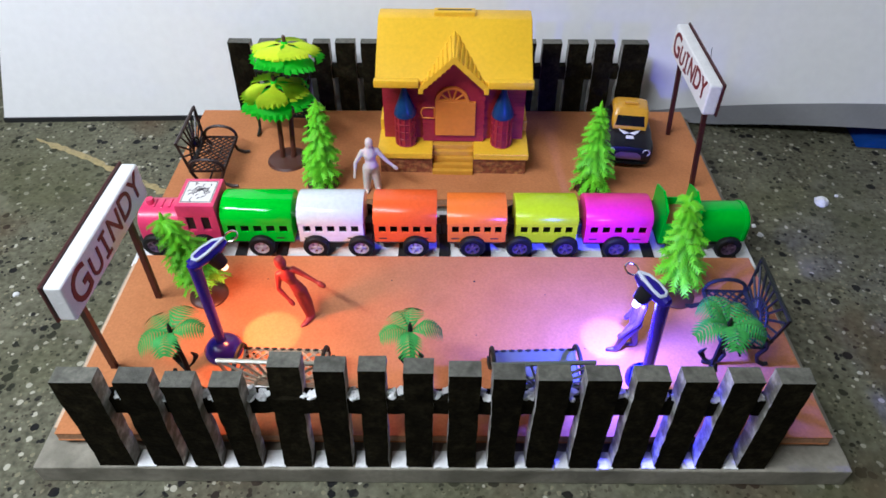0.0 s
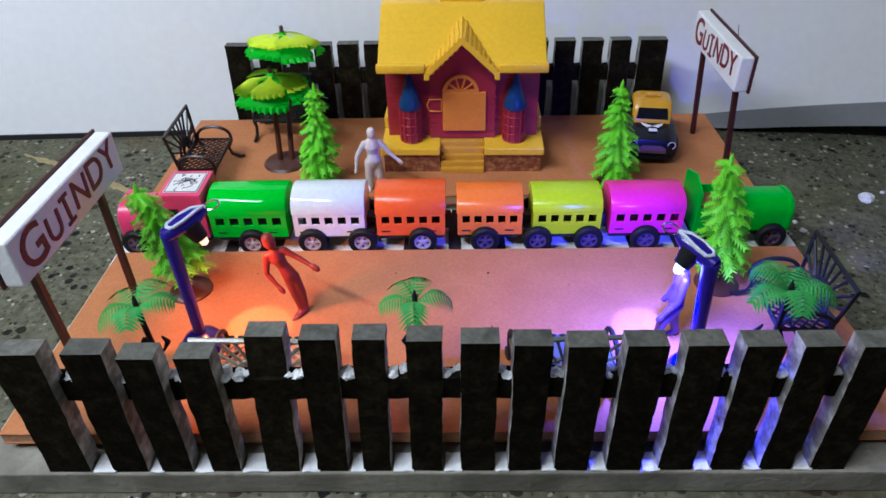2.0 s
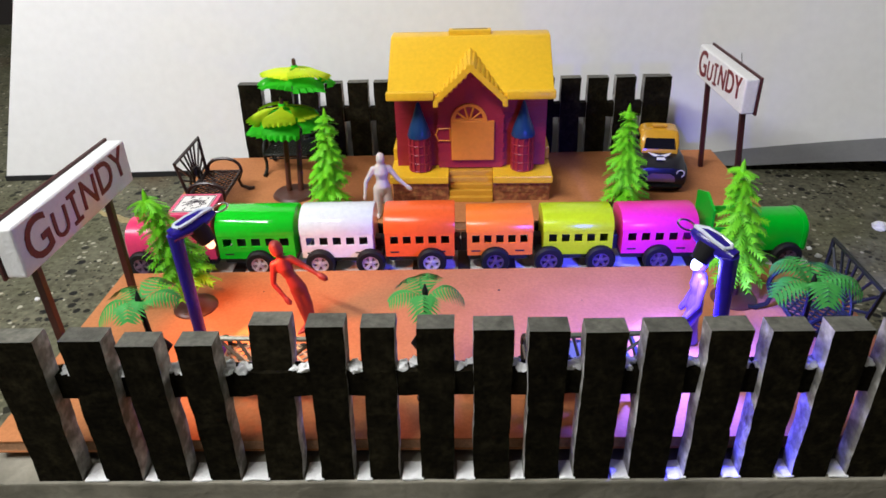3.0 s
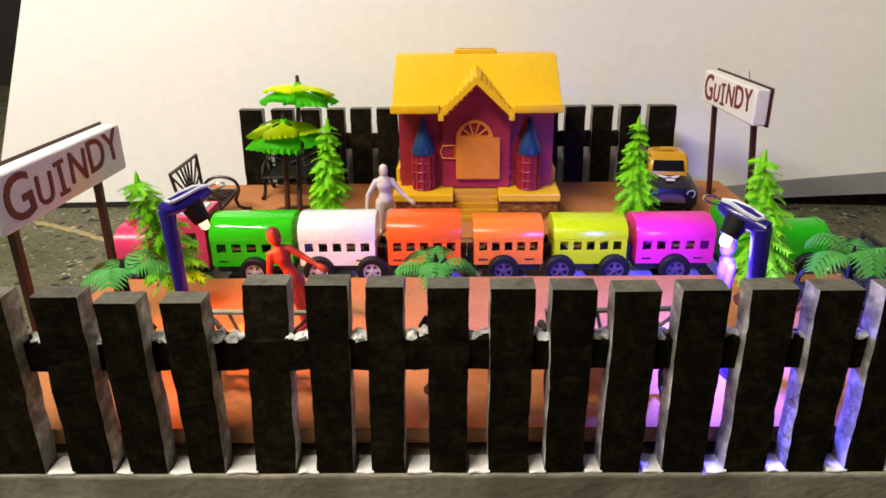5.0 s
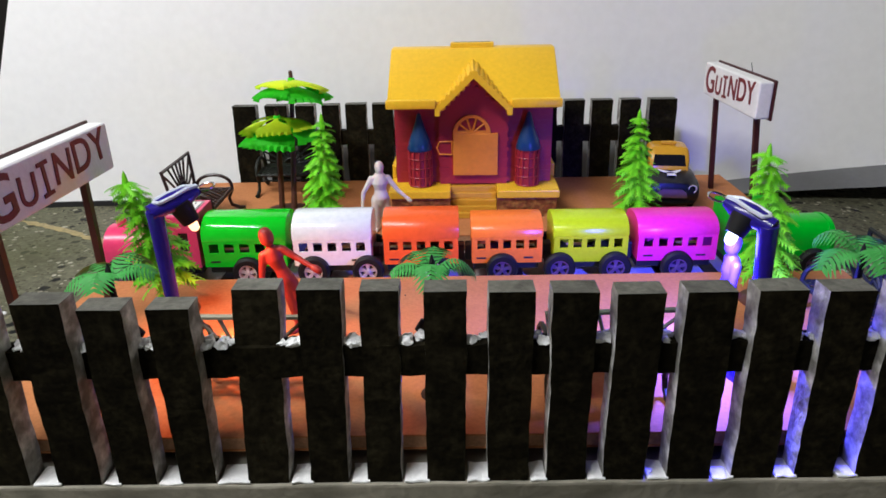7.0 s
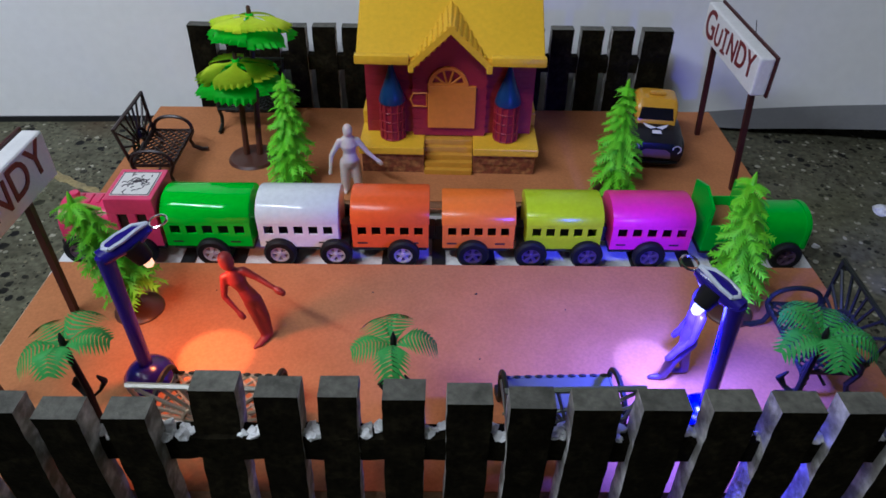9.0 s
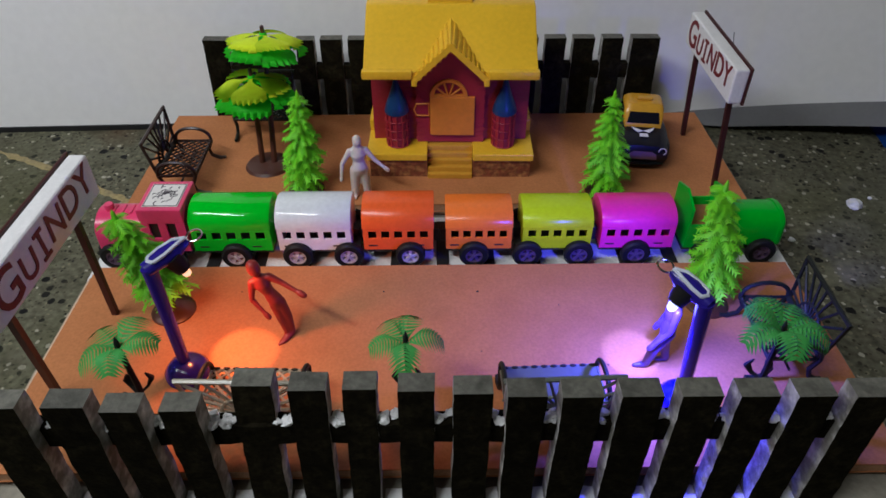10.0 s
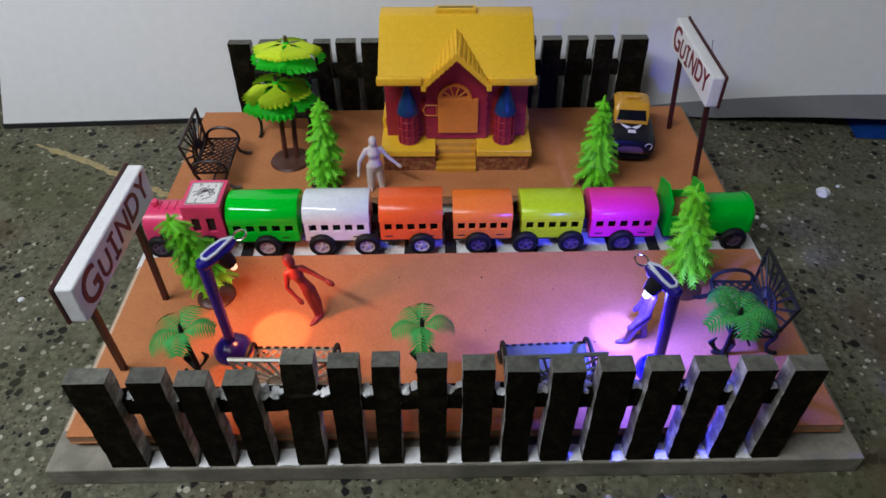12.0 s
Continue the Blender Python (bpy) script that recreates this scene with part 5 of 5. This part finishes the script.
figure("dark violet plastic figure striding under a street lamp", "fig_violet", pose(0.1535, 0.0790, TOP, 0, 0, -90), 0.0740,
       torso(0.0) + limb([(0.088, 0, 0.785), (0.120, -0.03, 0.56), (0.100, -0.15, 0.36)], [0.040, 0.031, 0.023], 0.046)
       + limb([(-0.088, 0, 0.785), (-0.13, 0.02, 0.60), (-0.12, -0.06, 0.42)], [0.040, 0.031, 0.022], 0.042)
       + [([(0.035, 0, 0.46), (0.040, -0.10, 0.26), (0.035, -0.14, 0.04)], [0.066, 0.056, 0.038]), ([(-0.035, 0, 0.46), (-0.040, 0.02, 0.25), (-0.040, 0.07, 0.04)], [0.066, 0.056, 0.038]),
          ([(0.035, -0.14, 0.032), (0.035, -0.25, 0.020)], [0.034, 0.024]), ([(-0.040, 0.07, 0.032), (-0.040, -0.03, 0.020)], [0.034, 0.024])])


# ---- the taxi ----
def taxi():
    """Rounded black body, ochre cabin; local -y is the front."""
    t = thing("toy_taxi", "black and ochre toy taxi parked by the fence", "toy car", pose(0.2050, 0.3760, TOP, 0, 0, -8) @ Matrix.Diagonal((1.10, 1.02, 1.08, 1)))
    def loft(rows, nm, material, label=""):
        bm = bmesh.new()
        rings = []
        for y, half, low, high, rnd_ in rows:
            ring = []
            for k in range(20):
                a = 6.2832 * k / 20
                cx, cz = math.cos(a), math.sin(a)
                px = half * math.copysign(abs(cx) ** rnd_, cx)
                pz = (low + high) / 2 + (high - low) / 2 * math.copysign(abs(cz) ** rnd_, cz)
                ring.append(bm.verts.new((px, y, pz)))
            rings.append(ring)
        for a, b in zip(rings, rings[1:]):
            for k in range(20):
                bm.faces.new((a[k], a[(k + 1) % 20], b[(k + 1) % 20], b[k]))
        bm.faces.new(rings[0][::-1])
        bm.faces.new(rings[-1])
        return part(nm, bm, material, t, label, smooth=True)
    loft([(-0.0430, 0.0185, 0.007, 0.021, 0.6), (-0.0415, 0.0222, 0.005, 0.0255, 0.55), (-0.030, 0.0236, 0.005, 0.0295, 0.5), (-0.010, 0.0238, 0.005, 0.0312, 0.45), (0.030, 0.0215, 0.006, 0.0310, 0.45), (0.040, 0.0205, 0.006, 0.0290, 0.5), (0.043, 0.0170, 0.008, 0.0240, 0.6)], "body", "car_black")
    loft([(-0.0150, 0.0165, 0.0290, 0.0330, 0.5), (-0.0100, 0.0178, 0.0290, 0.0440, 0.45), (-0.0040, 0.0178, 0.0290, 0.0500, 0.4), (0.0150, 0.0178, 0.0290, 0.0510, 0.4), (0.0230, 0.0172, 0.0290, 0.0470, 0.45), (0.0300, 0.0150, 0.0290, 0.0340, 0.5)], "cabin", "car_yellow", "ochre cabin")
    bm = bmesh.new()
    v = [bm.verts.new(c) for c in ((-0.0145, -0.0148, 0.0345), (0.0145, -0.0148, 0.0345), (0.0130, -0.0105, 0.0440), (-0.0130, -0.0105, 0.0440))]
    v2 = [bm.verts.new(q.co + Vector((0, 0.002, -0.0006))) for q in v]
    bm.faces.new(v)
    bm.faces.new(v2[::-1])
    for k in range(4):
        bm.faces.new((v[k], v2[k], v2[(k + 1) % 4], v[(k + 1) % 4]))
    part("windscreen", bm, "glass_dark", t)
    for s in (-1, 1):
        part("side_window", box(*sorted((s * 0.0176, s * 0.0181)), -0.003, 0.020, 0.0350, 0.0440, 0.0002), "glass_dark", t)
        lens = part("headlight", lathe([(0.0001, 0.0016), (0.0024, 0.0012), (0.0034, 0.0)], 16, m=pose(s * 0.0172, -0.0408, 0.0208, 90)), "glass_dark", t, smooth=True)
        part("ring", rod([(s * 0.0172 + 0.0033 * math.cos(6.2832 * k / 18), -0.0424, 0.0208 + 0.0033 * math.sin(6.2832 * k / 18)) for k in range(18)], 0.0006, 6, closed=True), "rim", lens, "thin silver ring", smooth=True)
        part("fender", ball((s * 0.0205, -0.0255, 0.0150), 0.0125, None, (0.42, 1.25, 0.95)), "car_black", t, smooth=True)
        for yy in (-0.0260, 0.0260):
            w = part("wheel", lathe([(0.0001, 0.0), (0.0068, 0.0), (0.0080, 0.001), (0.0080, 0.0045), (0.0068, 0.0055), (0.0050, 0.0050), (0.0001, 0.0050)], 20), "tyre", t, m=pose(s * 0.0165, yy, 0.0080, 0, s * 90, 0), smooth=True)
            part("hub", lathe([(0.0001, 0.0062), (0.0030, 0.0058), (0.0034, 0.0048)], 14), "rim", w, smooth=True)
    part("grille", prism([(-0.0132, 0), (0.0132, 0), (0.0122, 0.0050), (0.0080, 0.0078), (-0.0080, 0.0078), (-0.0122, 0.0050)], 0.0014, pose(0, -0.0422, 0.0125, 90)), "rim_dark", t, "violet-grey grille")
    part("bumper", rod([(-0.0195, -0.0415, 0.0085), (-0.010, -0.0445, 0.0085), (0.010, -0.0445, 0.0085), (0.0195, -0.0415, 0.0085)], 0.0016, 8), "car_black", t, smooth=True)
    part("roof_sign", box(-0.0070, 0.0070, 0.0010, 0.0060, 0.0505, 0.0535, 0.001), "car_yellow", t)
    bm = bmesh.new()
    for s in (-1, 1):
        prism([(0, 0), (s * 0.0105, 0.0060), (s * 0.0085, 0.0015), (s * 0.0050, -0.0025)] if s > 0 else [(0, 0), (-0.0050, -0.0025), (-0.0085, 0.0015), (-0.0105, 0.0060)], 0.0004, pose(0, -0.0235, 0.0311, 6), bm)
    prism([(-0.004, -0.008), (0.004, -0.008), (0.0035, -0.003), (-0.0035, -0.003)], 0.0004, pose(0, -0.0245, 0.0308, 6), bm)
    part("bonnet_emblem", bm, "paper", t, "pale winged shape on the bonnet")


taxi()


# ---- loose bits on the floor ----
def crumb(x, y, r, seed):
    bm = bmesh.new()
    bmesh.ops.create_icosphere(bm, subdivisions=2, radius=r)
    for v in bm.verts:
        v.co *= 1 + 0.45 * noise.noise(v.co / (r * 0.7) + Vector((seed, 0, 0)))
        v.co.z = max(v.co.z * 0.6, -r * 0.3)
    solid("foam_crumb", bm, "foam", "small torn white foam crumb on the terrazzo floor", "crumb", pose(x, y, r * 0.3), "foam crumbs")


for x, y, r, seed in ((0.424, 0.317, 0.0075, 1), (0.337, 0.262, 0.0032, 2), (0.335, 0.277, 0.0026, 3), (0.447, 0.330, 0.0022, 4), (-0.420, 0.170, 0.0030, 6), (-0.390, 0.205, 0.0025, 7)):
    crumb(x, y, r, seed)


def speck(x, y, r, seed):
    bm = bmesh.new()
    bmesh.ops.create_icosphere(bm, subdivisions=1, radius=r)
    for v in bm.verts:
        v.co *= 1 + 0.5 * noise.noise(v.co / r + Vector((seed, 3, 0)))
        v.co.z = max(v.co.z * 0.5, -r * 0.2)
    solid("dirt_speck", bm, "tie", "tiny dark speck of dirt on the brown platform", "speck", pose(x, y, TOP + r * 0.2), "dirt specks")


for x, y, r, seed in ((0.026, 0.156, 0.0011, 1), (-0.050, 0.157, 0.0008, 2), (-0.165, 0.158, 0.0007, 3), (0.117, 0.078, 0.0009, 4), (0.026, 0.092, 0.0007, 5), (0.090, 0.140, 0.0006, 6)):
    speck(x, y, r, seed)


def smear(points, width, seed):
    """A thin, ragged trail of powder lying on the floor."""
    bm = bmesh.new()
    rows = []
    pts = [Vector((*p, 0)) for p in points]
    n = 60
    for k in range(n + 1):
        u = k / n * (len(pts) - 1)
        i = min(int(u), len(pts) - 2)
        p = pts[i].lerp(pts[i + 1], u - i)
        d = (pts[i + 1] - pts[i]).normalized()
        s = Vector((-d.y, d.x, 0))
        w = width * (0.55 + 0.6 * noise.noise(Vector((k * 0.35, seed, 0)))) * min(1, 6 * min(k / n, 1 - k / n) + 0.15)
        off = width * 0.5 * noise.noise(Vector((k * 0.2, seed + 9, 0)))
        rows.append([bm.verts.new(p + s * (off + w * f) + Vector((0, 0, z))) for f, z in ((-1, 0.0002), (-0.4, 0.0007), (0.3, 0.0008), (1, 0.0002))])
    for a, b in zip(rows, rows[1:]):
        for k in range(3):
            bm.faces.new((a[k], b[k], b[k + 1], a[k + 1]))
    solid("powder_trail", bm, "powder", "dry yellowish trail of powder on the terrazzo floor", "powder", group="powder trails", smooth=True)


smear([(-0.520, 0.440), (-0.440, 0.400), (-0.360, 0.352), (-0.310, 0.325)], 0.008, 1)
smear([(-0.600, 0.170), (-0.530, 0.178), (-0.470, 0.205)], 0.006, 2)


def bag():
    bm = bmesh.new()
    bmesh.ops.create_grid(bm, x_segments=34, y_segments=22, size=0.5)
    for v in bm.verts:
        x, y = v.co.x * 0.20, v.co.y * 0.07
        edge = max(0.0, 1 - max(abs(v.co.x), abs(v.co.y)) * 2)
        h = min(1, edge * 4) * (0.007 + 0.010 * (noise.noise(Vector((x * 22, y * 22, 3))) + 0.4) + 0.004 * noise.noise(Vector((x * 60, y * 60, 8))))
        v.co = Vector((x + 0.01 * noise.noise(Vector((x * 15, y * 15, 1))), y, max(0.0012, h)))
    solid("plastic_bag", bm, "bag", "crumpled dark blue plastic bag on the floor", "bag", pose(0.615, 0.452, 0.0, 0, 0, -6), smooth=True)


bag()
